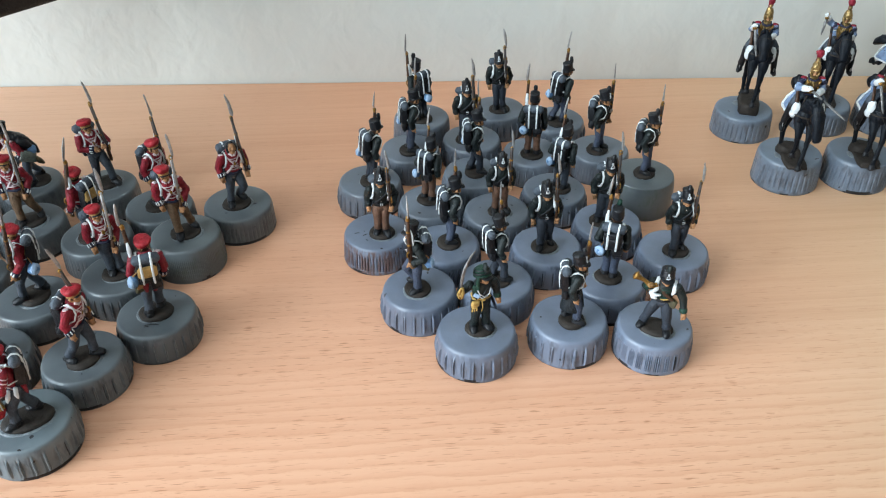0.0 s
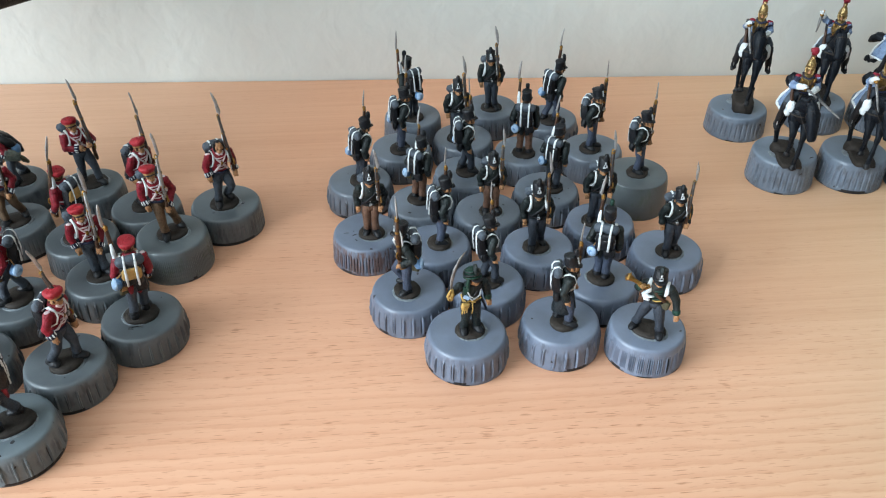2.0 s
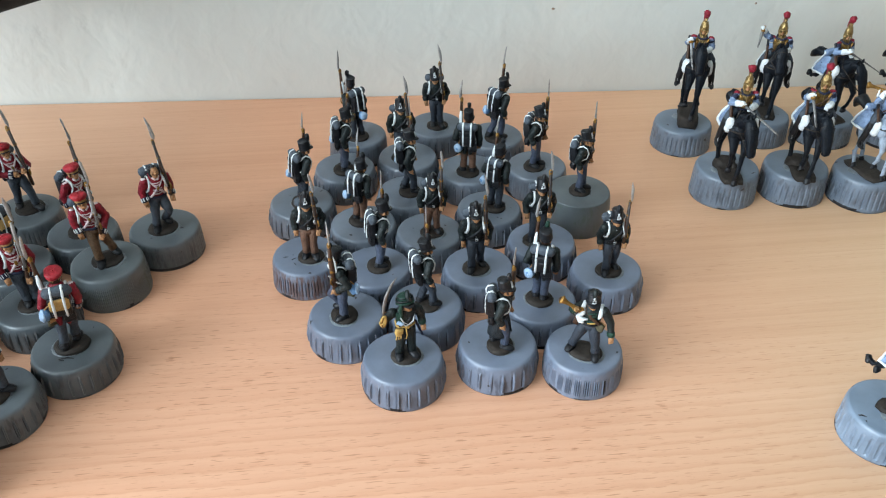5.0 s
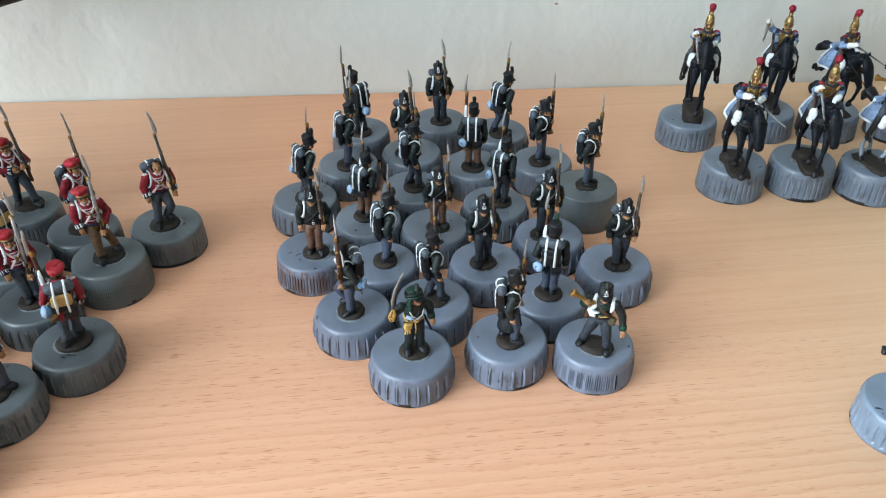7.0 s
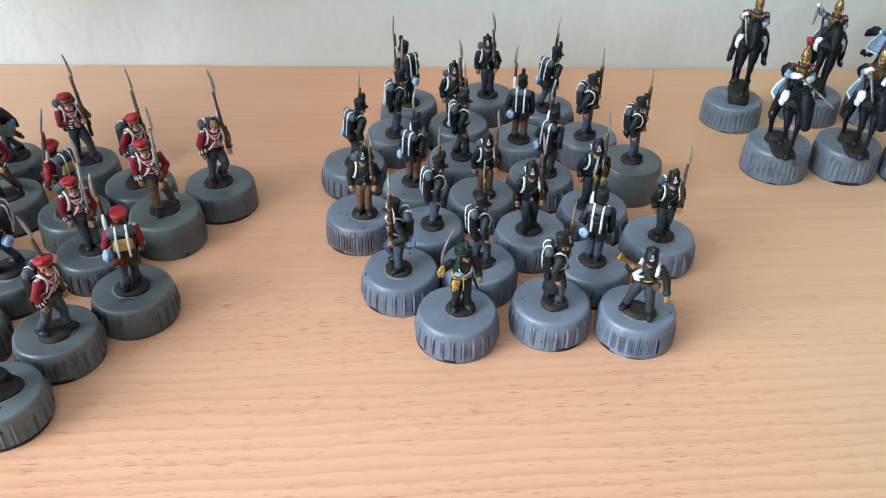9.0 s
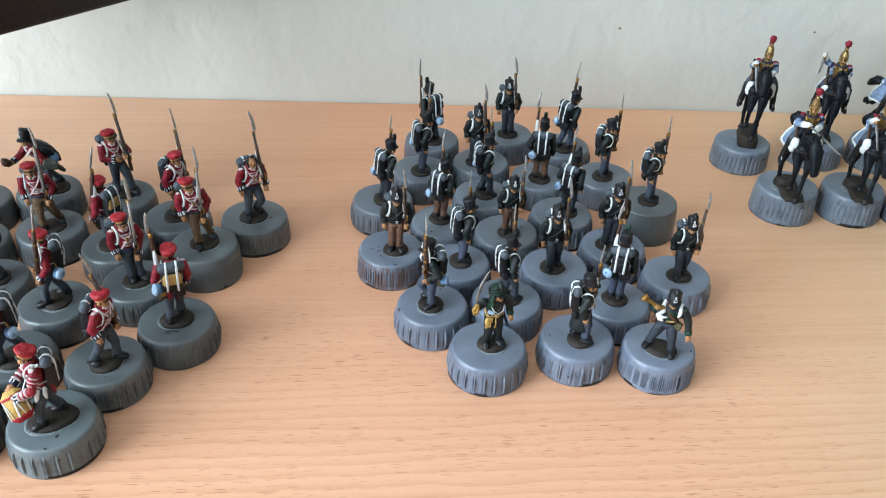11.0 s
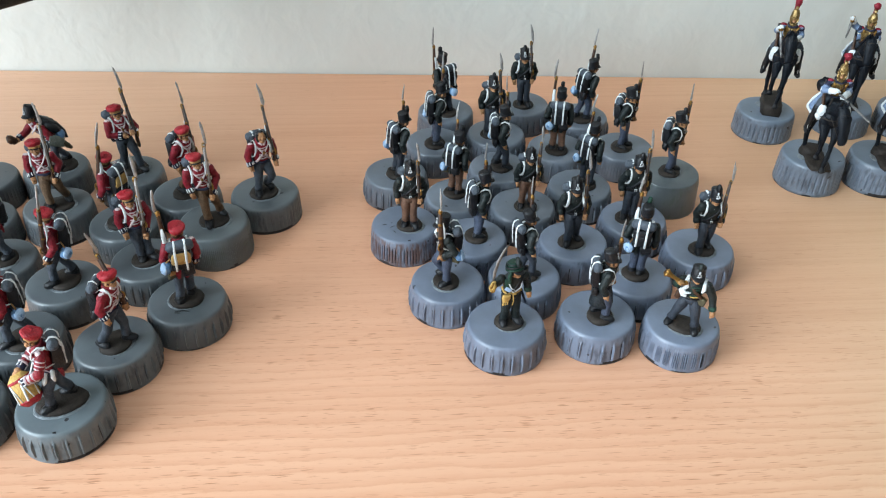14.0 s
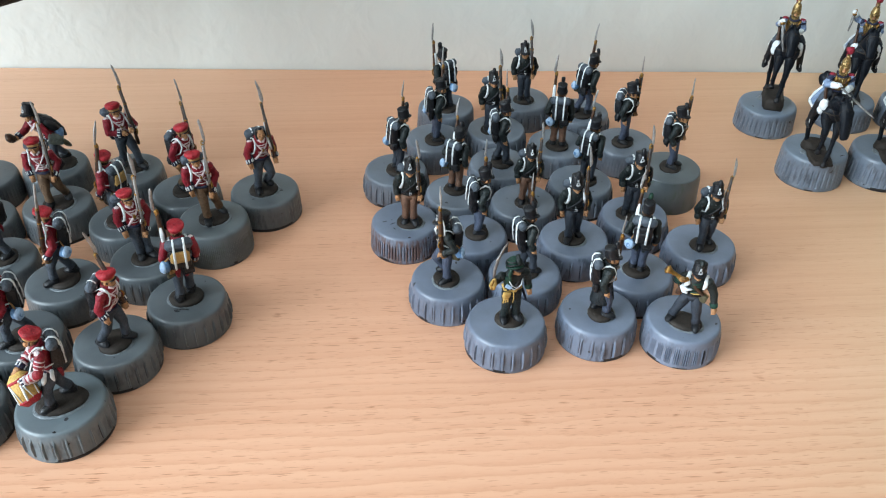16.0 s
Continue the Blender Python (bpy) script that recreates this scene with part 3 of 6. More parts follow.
def musket(bm, grip, back, out, reach, blade, sling=True, tone="wood", barrel="steel"):
    """A firelock held at its grip, muzzle at reach along the barrel, then the bayonet."""
    d = Vector((math.sin(radians(out)), math.sin(radians(back)), 1)).normalized()
    g, y = Vector(grip), Vector((0, -1, 0))
    fr = (y - d * d.dot(y)).normalized()
    sd = d.cross(fr)

    def at(s, f=0.0, w=0.0):
        return g + d * s + fr * f + sd * w
    tube(bm, [at(-1.7, -0.75), at(0.2, -0.4), at(2.4, 0.0), at(4.2, 0.1)], [1.3, 1.15, 0.85, 0.8], I(tone), 10, 0.62, fr)
    tube(bm, [at(-2.15, -0.85), at(-1.65, -0.75)], [1.15, 1.25], I("brass"), 10, 0.62, fr)
    tube(bm, [at(3.8, 0.05), at(reach * 0.6, 0.05), at(reach - 0.7, 0.05)], [0.88, 0.78, 0.66], I(tone), 10, 0.9, fr)
    tube(bm, [at(4.6, 0.62), at(reach + 0.3, 0.45)], [0.52, 0.44], I(barrel), 8)
    tube(bm, [at(4.0, 0.45, -0.62), at(4.9, 0.95, -0.7), at(5.6, 0.7, -0.62)], [0.5, 0.45, 0.3], I("steel"), 7)
    tube(bm, [at(4.9, 0.9, -0.75), at(5.6, 1.45, -0.75)], [0.3, 0.22], I("steel"), 6)
    tube(bm, [at(2.4, 0.5, 0.5), at(3.3, 1.2, 0.7), at(4.5, 1.2, 0.7), at(5.3, 0.5, 0.5)], 0.3, I("brass"), 6)
    for s, r in ((0.42, 0.86), (0.7, 0.8)):
        tube(bm, [at(reach * s - 0.25, 0.15), at(reach * s + 0.25, 0.15)], r, I("brass"), 9)
    # brass nose, socket and blade
    tube(bm, [at(reach - 1.1, 0.12), at(reach - 0.2, 0.15), at(reach + 0.6, 0.1)], [0.7, 0.74, 0.52], I("brass"), 9)
    ball(bm, at(reach + 0.1, 0.0, 0.5), (0.42, 0.42, 0.4), I("brass"))
    tube(bm, [at(reach + 0.2, 0.2, 0.1), at(reach + 0.7, 0.1, 0.75), at(reach + 1.5, 0.0, 0.8), at(reach + blade * 0.6, 0.0, 0.5), at(reach + blade * 0.9, 0.0, 0.12), at(reach + blade)], [0.4, 0.42, 0.62, 0.56, 0.36, 0.1], I("steel"), 8, 0.62, sd)
    if sling:
        tube(bm, [at(reach * 0.3, -0.75), at(reach * 0.42, -1.35), at(reach * 0.6, -1.25), at(reach * 0.72, -0.7)], [0.4, 0.72, 0.72, 0.4], I("white"), 8, 0.4, sd)


def knapsack(bm, top, straps="white", roll="roll", pack="black", y=0.0, blanket=None, wide=0.42):
    """Pack, rolled coat and its straps on the back. top: the shoulders' height."""
    cy = 4.1 + y
    block(bm, pose(0, cy, top - 4.2, -9), (6.8, 3.3, 7.2), I(pack), 0.5)
    block(bm, pose(0, cy + 1.5, top - 5.2, -5), (5.6, 0.9, 4.2), I(pack), 0.4)
    if blanket:
        block(bm, pose(0, cy + 1.0, top - 3.2, -4), (6.6, 2.6, 4.6), I(blanket), 0.9)
    lift = 0.9 if blanket else 0.0
    ry = cy + (0.6 if blanket else 0.0)
    tube(bm, [(-3.7, ry - 0.3, top + 0.5), (-1.2, ry, top + 0.75), (1.2, ry, top + 0.75), (3.7, ry - 0.3, top + 0.5)], [1.65, 1.75, 1.75, 1.65], I(roll), 14)
    for s in (-1, 1):
        # coiled end of the roll
        tube(bm, [(3.9 * s, ry - 0.3, top + 0.5), (4.15 * s, ry - 0.3, top + 0.5)], [1.3, 1.1], I(roll), 12)
        tube(bm, [(4.05 * s, ry - 0.3, top + 0.5), (4.3 * s, ry - 0.3, top + 0.5)], [0.6, 0.45], I("black"), 8)
        x = 1.75 * s
        tube(bm, [(x, ry - 1.6, top - 0.2), (x, ry - 1.45, top + 1.5), (x, ry - 0.3, top + 2.5), (x, ry + 1.2, top + 2.05), (x, ry + 1.85, top + 0.7), (x, cy + 1.95 + lift, top - 1.4), (x, cy + 2.1 + lift, top - 4.2), (x * 0.98, cy + 1.95 + lift * 0.4, top - 7.4)], wide, I(straps), 8, 0.55, (1, 0, 0))
    # cartridge pouch low on the right hip
    block(bm, pose(-2.2, cy - 0.2, top - 9.2, 6, 10, 0), (4.0, 2.2, 3.2), I("black"), 0.7)
    block(bm, pose(-2.2, cy + 0.7, top - 8.6, 6, 10, 0), (3.8, 0.8, 2.0), I("black"), 0.3)


def canteen(bm, c, d=(0.35, 0.94, 0.1)):
    """A round wooden water bottle with a raised rim, slung on a tan cord."""
    c, d = Vector(c), Vector(d).normalized()
    tube(bm, [c - d * 1.0, c - d * 0.8, c + d * 0.7, c + d * 0.95], [1.65, 1.92, 1.92, 1.85], I("blue"), 18)
    tube(bm, [c + d * 0.8, c + d * 1.12], [1.98, 1.9], I("paleblue"), 18)
    tube(bm, [c + d * 0.9, c + d * 1.32], [1.5, 1.4], I("blue"), 16)
    tube(bm, [c + Vector((0, 0, 1.9)), (2.6, 2.0, 18.5), (0.5, 2.4, 20.5)], 0.26, I("tan"), 6)


def haversack(bm, m):
    block(bm, m, (3.4, 1.6, 3.4), I("olive"), 0.6)
    block(bm, m @ pose(0, 0.75, 0.8), (3.2, 0.6, 1.8), I("tan"), 0.3)


def head(bm, z, turn=0.0, lean=0.0, tilt=-10):
    """Face with brow, nose, cheeks and chin, cropped hair behind, on a stock collar."""
    m = pose(0, -0.25 + lean, z, tilt, 0, turn)

    def at(x, y, q):
        return m @ Vector((x, y, q))
    ball(bm, at(0, 0, 0), (1.78, 1.95, 2.3), I("skin"), 14)
    ball(bm, at(0, -1.05, -1.35), (1.1, 0.95, 0.85), I("skin"), 10)
    for s in (-1, 1):
        ball(bm, at(0.95 * s, -1.35, -0.35), (0.62, 0.5, 0.55), I("skin"), 8)
        ball(bm, at(0.7 * s, -1.75, 0.42), (0.2, 0.12, 0.11), I("wood"), 6)
        ball(bm, at(1.75 * s, 0.15, -0.1), (0.35, 0.55, 0.7), I("skin"), 8)
        tube(bm, [at(1.62 * s, -0.35, 0.7), at(1.68 * s, -0.45, -0.7)], [0.5, 0.3], I("wood"), 7)
    tube(bm, [at(0, -1.8, 0.4), at(0, -2.3, -0.3)], [0.3, 0.45], I("skin"), 8)
    tube(bm, [at(-0.4, -1.8, -1.05), at(0.4, -1.8, -1.05)], 0.1, I("wood"), 6)
    R3 = m.to_3x3()
    loft(bm, [oval(at(0, 0.55, q), R3 @ Vector((a, 0, 0)), R3 @ Vector((0, b, 0)), 12) for q, a, b in ((-1.2, 1.2, 1.0), (-0.4, 1.75, 1.6), (0.9, 1.85, 1.8), (1.7, 1.4, 1.5))], I("wood"))
    tube(bm, [(0, 0.3 + lean * 0.6, z - 3.4), (0, 0.1 + lean * 0.8, z - 1.4)], [1.5, 1.3], I("black"), 10)
    return m


def shako(bm, m, tuft="black", body="black", h=4.8, badge=True):
    """Felt cap with a flat crown, leather band, peak, silver horn badge and tuft."""
    R3 = m.to_3x3()

    def ring(z, r, y=0.0, k=1.06):
        return oval(m @ Vector((0, y, z)), R3 @ Vector((r, 0, 0)), R3 @ Vector((0, r * k, 0)), 18)
    loft(bm, [ring(0.7, 2.1), ring(0.95, 2.28), ring(h * 0.5, 2.22, 0.15), ring(h - 0.6, 2.16, 0.28), ring(h - 0.1, 2.08, 0.3), ring(h + 0.12, 1.8, 0.3), ring(h + 0.1, 1.0, 0.3)], I(body))
    loft(bm, [ring(0.75, 2.28), ring(0.85, 2.4), ring(1.35, 2.4), ring(1.45, 2.28)], I("black"))
    loft(bm, [ring(h - 0.6, 2.12, 0.3), ring(h - 0.5, 2.26, 0.3), ring(h - 0.2, 2.22, 0.3), ring(h - 0.1, 2.08, 0.3)], I("black"))
    # peak, dipping to the front
    loft(bm, [[m @ Vector((a * math.cos(g), -1.2 - b * math.sin(g) * 1.0, z - 0.32 * b * math.sin(g))) for g in [math.pi * (k / 13 * 1.2 - 0.1) for k in range(14)]] for z, a, b in ((0.62, 1.9, 1.9), (0.78, 2.25, 2.4), (1.05, 2.1, 2.2), (1.2, 1.8, 1.6))], I("black"))
    if badge:
        q = lambda x, z: m @ Vector((x * 0.85, -2.38 + z * 0.03, z))
        tube(bm, [q(0.62 * math.cos(g), h * 0.42 + 0.6 * math.sin(g)) for g in [2 * math.pi * k / 8 for k in range(9)]], 0.2, I("silver"), 6)
        tube(bm, [q(-0.1, h * 0.62), q(0.05, h * 0.8)], [0.42, 0.3], I("silver"), 7)
        tube(bm, [q(-0.85, h * 0.3), q(0.0, h * 0.28), q(0.85, h * 0.34)], [0.2, 0.3, 0.2], I("silver"), 6)
    if tuft:
        tube(bm, [m @ Vector((0, -2.05, h - 0.9)), m @ Vector((0, -2.0, h + 0.4)), m @ Vector((0, -1.9, h + 1.7))], [0.65, 1.0, 0.8], I(tuft), 9)


def forage_cap(bm, m):
    """Flat red crown bulging over an ochre band, with a small dark peak."""
    R3 = m.to_3x3()

    def o(z, r, y=0.0):
        return oval(m @ Vector((0, y, z)), R3 @ Vector((r, 0, 0)), R3 @ Vector((0, r * 1.05, 0)), 20)
    loft(bm, [o(0.35, 1.9), o(0.5, 2.12), o(1.35, 2.2), o(1.55, 2.05)], I("band"))
    loft(bm, [o(1.15, 2.15), o(1.35, 2.45), o(1.9, 2.85), o(2.5, 2.98), o(2.95, 2.8, 0.1), o(3.2, 2.3, 0.1), o(3.25, 1.3, 0.1), o(3.28, 0.5, 0.1)], I("scarlet"))
    ball(bm, m @ Vector((0, 0.1, 3.3)), (0.45, 0.45, 0.25), I("scarlet"))
    loft(bm, [oval(m @ Vector((0, -1.5, z)), R3 @ Vector((a, 0, 0)), R3 @ Vector((0, b, 0)), 14) for z, a, b in ((0.1, 1.4, 1.1), (0.28, 1.65, 1.4), (0.5, 1.4, 1.0))], I("black"))


def bare_head(bm, m):
    """Dark hair, thin on top, full at the sides and behind."""
    R3 = m.to_3x3()
    loft(bm, [oval(m @ Vector((0, y, z)), R3 @ Vector((r, 0, 0)), R3 @ Vector((0, r * 1.02, 0)), 14) for z, r, y in ((-1.0, 1.6, 0.85), (0.2, 2.05, 0.55), (1.2, 1.95, 0.5), (1.95, 1.5, 0.6), (2.3, 0.8, 0.7))], I("black"))
    for s in (-1, 1):
        tube(bm, [m @ Vector((1.75 * s, -0.5, 1.2)), m @ Vector((1.85 * s, -0.5, -0.6)), m @ Vector((1.5 * s, -0.9, -1.4))], [0.5, 0.55, 0.3], I("black"), 7)
    ball(bm, m @ Vector((0.1, -0.6, 2.0)), (0.9, 0.8, 0.45), I("black"))


LEG_SETS = {                      # right knee, right ankle, left knee, left ankle
    "stand": ((-1.9, -0.5, 7.2), (-2.2, 0.2, 2.3), (1.9, -0.4, 7.2), (2.2, -0.1, 2.3)),
    "close": ((-1.5, -0.6, 7.3), (-1.6, 0.5, 2.3), (1.5, -0.5, 7.3), (1.7, -0.9, 2.3)),
    "step": ((-1.8, -2.0, 7.6), (-1.9, -1.6, 2.3), (1.8, 0.2, 7.2), (2.0, 2.4, 2.4)),
    "march": ((-1.9, -0.6, 7.3), (-2.4, -0.6, 2.2), (2.8, -3.4, 8.6), (2.0, 0.6, 4.2)),
    "march_r": ((-2.8, -3.4, 8.6), (-2.2, 0.4, 4.0), (1.9, -0.5, 7.3), (2.2, -0.4, 2.2)),
    "stride": ((-2.2, 0.8, 7.2), (-2.6, 3.6, 2.4), (2.2, -2.9, 7.6), (2.4, -3.0, 2.2)),
    "stride_r": ((-2.0, -2.4, 7.6), (-2.4, -2.4, 2.2), (2.8, 0.4, 7.2), (3.8, 3.0, 2.4)),
    "wide": ((-3.9, -1.0, 7.2), (-5.0, 0.0, 2.2), (3.1, -1.2, 7.4), (4.0, -1.6, 2.2)),
}


def legs(bm, kind, cloth, hip_z=13.4, boot="black"):
    rk, ra, lk, la = LEG_SETS[kind]
    leg(bm, (-1.55, 0, hip_z), rk, ra, cloth, boot, (-0.3, -1))
    leg(bm, (1.55, 0, hip_z), lk, la, cloth, boot, (0.3, -1))
    trunk(bm, [(12.0, 3.0, 2.1, 0, 0.1), (13.4, 3.3, 2.4, 0, 0.1), (15.4, 3.0, 2.2, 0, 0)], I(cloth))


def torso(bm, coat, skirt=14.2, lean=0.0):
    trunk(bm, [(skirt, 3.25, 2.4, 0, 0.1), (15.6, 3.0, 2.2, 0, 0), (17.4, 3.3, 2.4, 0, lean * 0.35), (19.6, 3.85, 2.75, 0, lean * 0.65),
               (21.4, 3.9, 2.5, 0, lean * 0.85), (22.6, 2.8, 2.0, 0, lean * 0.9), (23.4, 1.7, 1.6, 0, lean)], I(coat))
    # collar and short tails
    tube(bm, [(-1.5, -0.9 + lean, 23.0), (0, -1.5 + lean, 22.7), (1.5, -0.9 + lean, 23.0), (1.5, 1.0 + lean, 23.4), (0, 1.6 + lean, 23.6), (-1.5, 1.0 + lean, 23.4), (-1.5, -0.8 + lean, 23.0)], 0.55, I(coat), 8)
    for s in (-1, 1):
        tube(bm, [(1.3 * s, 2.0, 15.4), (1.5 * s, 2.8, 12.8), (1.3 * s, 3.0, 10.8)], [1.3, 1.2, 0.6], I(coat), 8, 0.6)


def waist_belt(bm, tone, plate=None, z=15.4):
    tube(bm, [(-3.05, -1.4, z), (0, -2.5, z - 0.2), (3.05, -1.4, z), (2.95, 1.6, z + 0.1), (0, 2.4, z + 0.2), (-2.95, 1.6, z + 0.1), (-3.05, -1.2, z)], 0.46, I(tone), 7)
    if plate:
        block(bm, pose(0.2, -2.6, z - 0.2), (1.1, 0.5, 1.0), I(plate), 0.2)


def shoulder_straps(bm, r, y=0.0):
    for x in (-2.75, 2.75):
        tube(bm, [(x, 2.8 + y, 22.0), (x, 1.6 + y, 23.0), (x, 0.2 + y, 23.5), (x, -1.6 + y, 22.6), (x * 1.12, -2.6 + y * 0.8, 20.6), (x * 1.32, -2.1 + y * 0.6, 18.4), (x * 1.4, 0.2 + y * 0.5, 17.0), (x * 1.15, 2.6 + y * 0.5, 17.2)], r, I("white"), 8, 0.55)


def rifleman(seed, trousers="grey", stance="step", turn=0.0, gun=(-4, -2, 19.5), grip=(4.0, -3.0, 14.8), water=True, tuft="black", size=1.07, sway=(0.0, 0.0), coat=False, lean=-0.9, right=None):
    bm = bmesh.new()
    base_disc(bm, 5.4, 5.0)
    legs(bm, stance, trousers)
    torso(bm, "green", lean=lean)
    if coat:
        trunk(bm, [(6.2, 3.7, 4.2, 0, 0.6), (6.9, 3.85, 4.3, 0, 0.6), (10.6, 3.6, 3.7, 0, 0.4), (13.4, 3.4, 3.0, 0, 0.2), (15.6, 3.1, 2.4, 0, 0.0)], I("greatcoat"))
        tube(bm, [(0.4, -2.3, 15.4), (0.5, -3.4, 11.0), (0.5, -3.9, 6.8)], 0.3, I("green"), 6)
    waist_belt(bm, "black", "silver")
    # brown pouch belt over the left shoulder, row of buttons
    tube(bm, [(3.4, 0.2 + lean, 22.9), (3.0, -1.7 + lean, 21.6), (1.2, -2.85 + lean * 0.7, 19.6), (-1.6, -2.75 + lean * 0.4, 17.0), (-3.3, -1.2, 14.9)], 0.48, I("black"), 7, 0.5)
    for z in (16.6, 17.9, 19.2, 20.4, 21.4):
        ball(bm, (0, -2.45 + lean * (z - 15) / 9, z), (0.18, 0.16, 0.18), I("silver"), 6)
    arm(bm, right or [(-4.2, 0.1 + lean, 21.4), (-5.3, 1.0, 17.3), (-4.9, -0.6, 13.4)], "green", "green")
    g = Vector(grip)
    arm(bm, [(4.2, 0.1 + lean, 21.4), (5.9, 1.4, 17.2), g + Vector((0.3, 0.2, -0.4))], "green", "green")
    shoulder_straps(bm, 0.48, lean)
    knapsack(bm, 23.0, y=lean * 0.7)
    if water:
        haversack(bm, pose(3.3, 2.6, 12.6, 0, -8, 35))
        canteen(bm, *(((3.9, 3.9, 14.0),) if water is True else water))
    m = head(bm, 24.9, turn, lean - 0.5)
    shako(bm, m, tuft)
    musket(bm, grip, gun[0], gun[1], gun[2], 8.8, barrel="iron")
    return finish("figurine", bm, M.values(), 0.001 * size, 0.22, seed, sway, 0.93)


def redcoat(seed, trousers="ash", stance="step", turn=0.0, gun=(6, 2, 23.0), grip=(4.4, -3.2, 13.2), hat="cap", blanket=None, water=False, extra=None, right=None, left=None, pack=True, lean=-0.5, tilt=-10, size=1.18, sway=(0.0, 0.0), base=(6.0, 5.4), barrel="iron"):
    bm = bmesh.new()
    base_disc(bm, *base)
    legs(bm, stance, trousers)
    torso(bm, "red", 14.5, lean)
    y = lean
    # white crossbelts with their plate, lace bars, collar and shoulder tufts
    for s in (-1, 1):
        tube(bm, [(2.9 * s, 0.9 + y, 23.1), (2.6 * s, -1.7 + y, 22.0), (1.0 * s, -2.85 + y * 0.75, 20.0), (-0.9 * s, -2.8 + y * 0.5, 18.0), (-2.8 * s, -1.8, 15.6), (-3.4 * s, 0.4, 14.4)], 0.36, I("lace"), 7, 0.5)
        ball(bm, (4.2 * s, 0.1 + y, 22.6), (1.0, 0.85, 0.42), I("lace"))
        tube(bm, [(1.3 * s, -1.5 + y, 23.2), (0.35 * s, -2.3 + y, 22.3)], [0.55, 0.4], I("lace"), 6)
    for z in (16.6, 17.5, 18.4, 20.2, 21.1):
        k = y * (z - 14) / 9
        tube(bm, [(-1.7, -2.2 + k, z), (0, -2.72 + k, z - 0.1), (1.7, -2.2 + k, z)], 0.19, I("lace"), 6)
    block(bm, pose(0, -2.9 + y * 0.6, 19.0), (0.9, 0.4, 1.1), I("brass"), 0.15)
    waist_belt(bm, "navy", None, 14.9)
    arm(bm, right or [(-4.3, 0.1 + y, 21.3), (-5.5, 0.9 + y, 17.4), (-5.0, -1.4, 13.6)], "red", "navy", r=1.42, cuff_bars=True)
    g = Vector(grip)
    arm(bm, left or [(4.3, 0.1 + y, 21.3), (5.9, 1.0 + y, 17.2), g + Vector((0.3, 0.2, -0.5))], "red", "navy", r=1.42, cuff_bars=True)
    if pack:
        shoulder_straps(bm, 0.36, y)
        knapsack(bm, 22.8, y=y * 0.7, blanket=blanket, wide=0.38)
    if water:
        haversack(bm, pose(3.4, 2.6, 12.6, 0, -8, 35))
        canteen(bm, *(((4.4, 3.6, 13.8), (0.6, 0.8, 0.1)) if water is True else water))
    m = head(bm, 24.8, turn, lean - 0.4, tilt)
    if hat == "cap":
        forage_cap(bm, m)
    elif hat == "bare":
        bare_head(bm, m)
    else:
        shako(bm, m, None, h=5.6)
    if gun:
        musket(bm, grip, gun[0], gun[1], gun[2], 9.2, True, "wood", barrel)
    if extra:
        extra(bm)
    return finish("figurine", bm, M.values(), 0.001 * size, 0.22, seed, sway, 0.89)


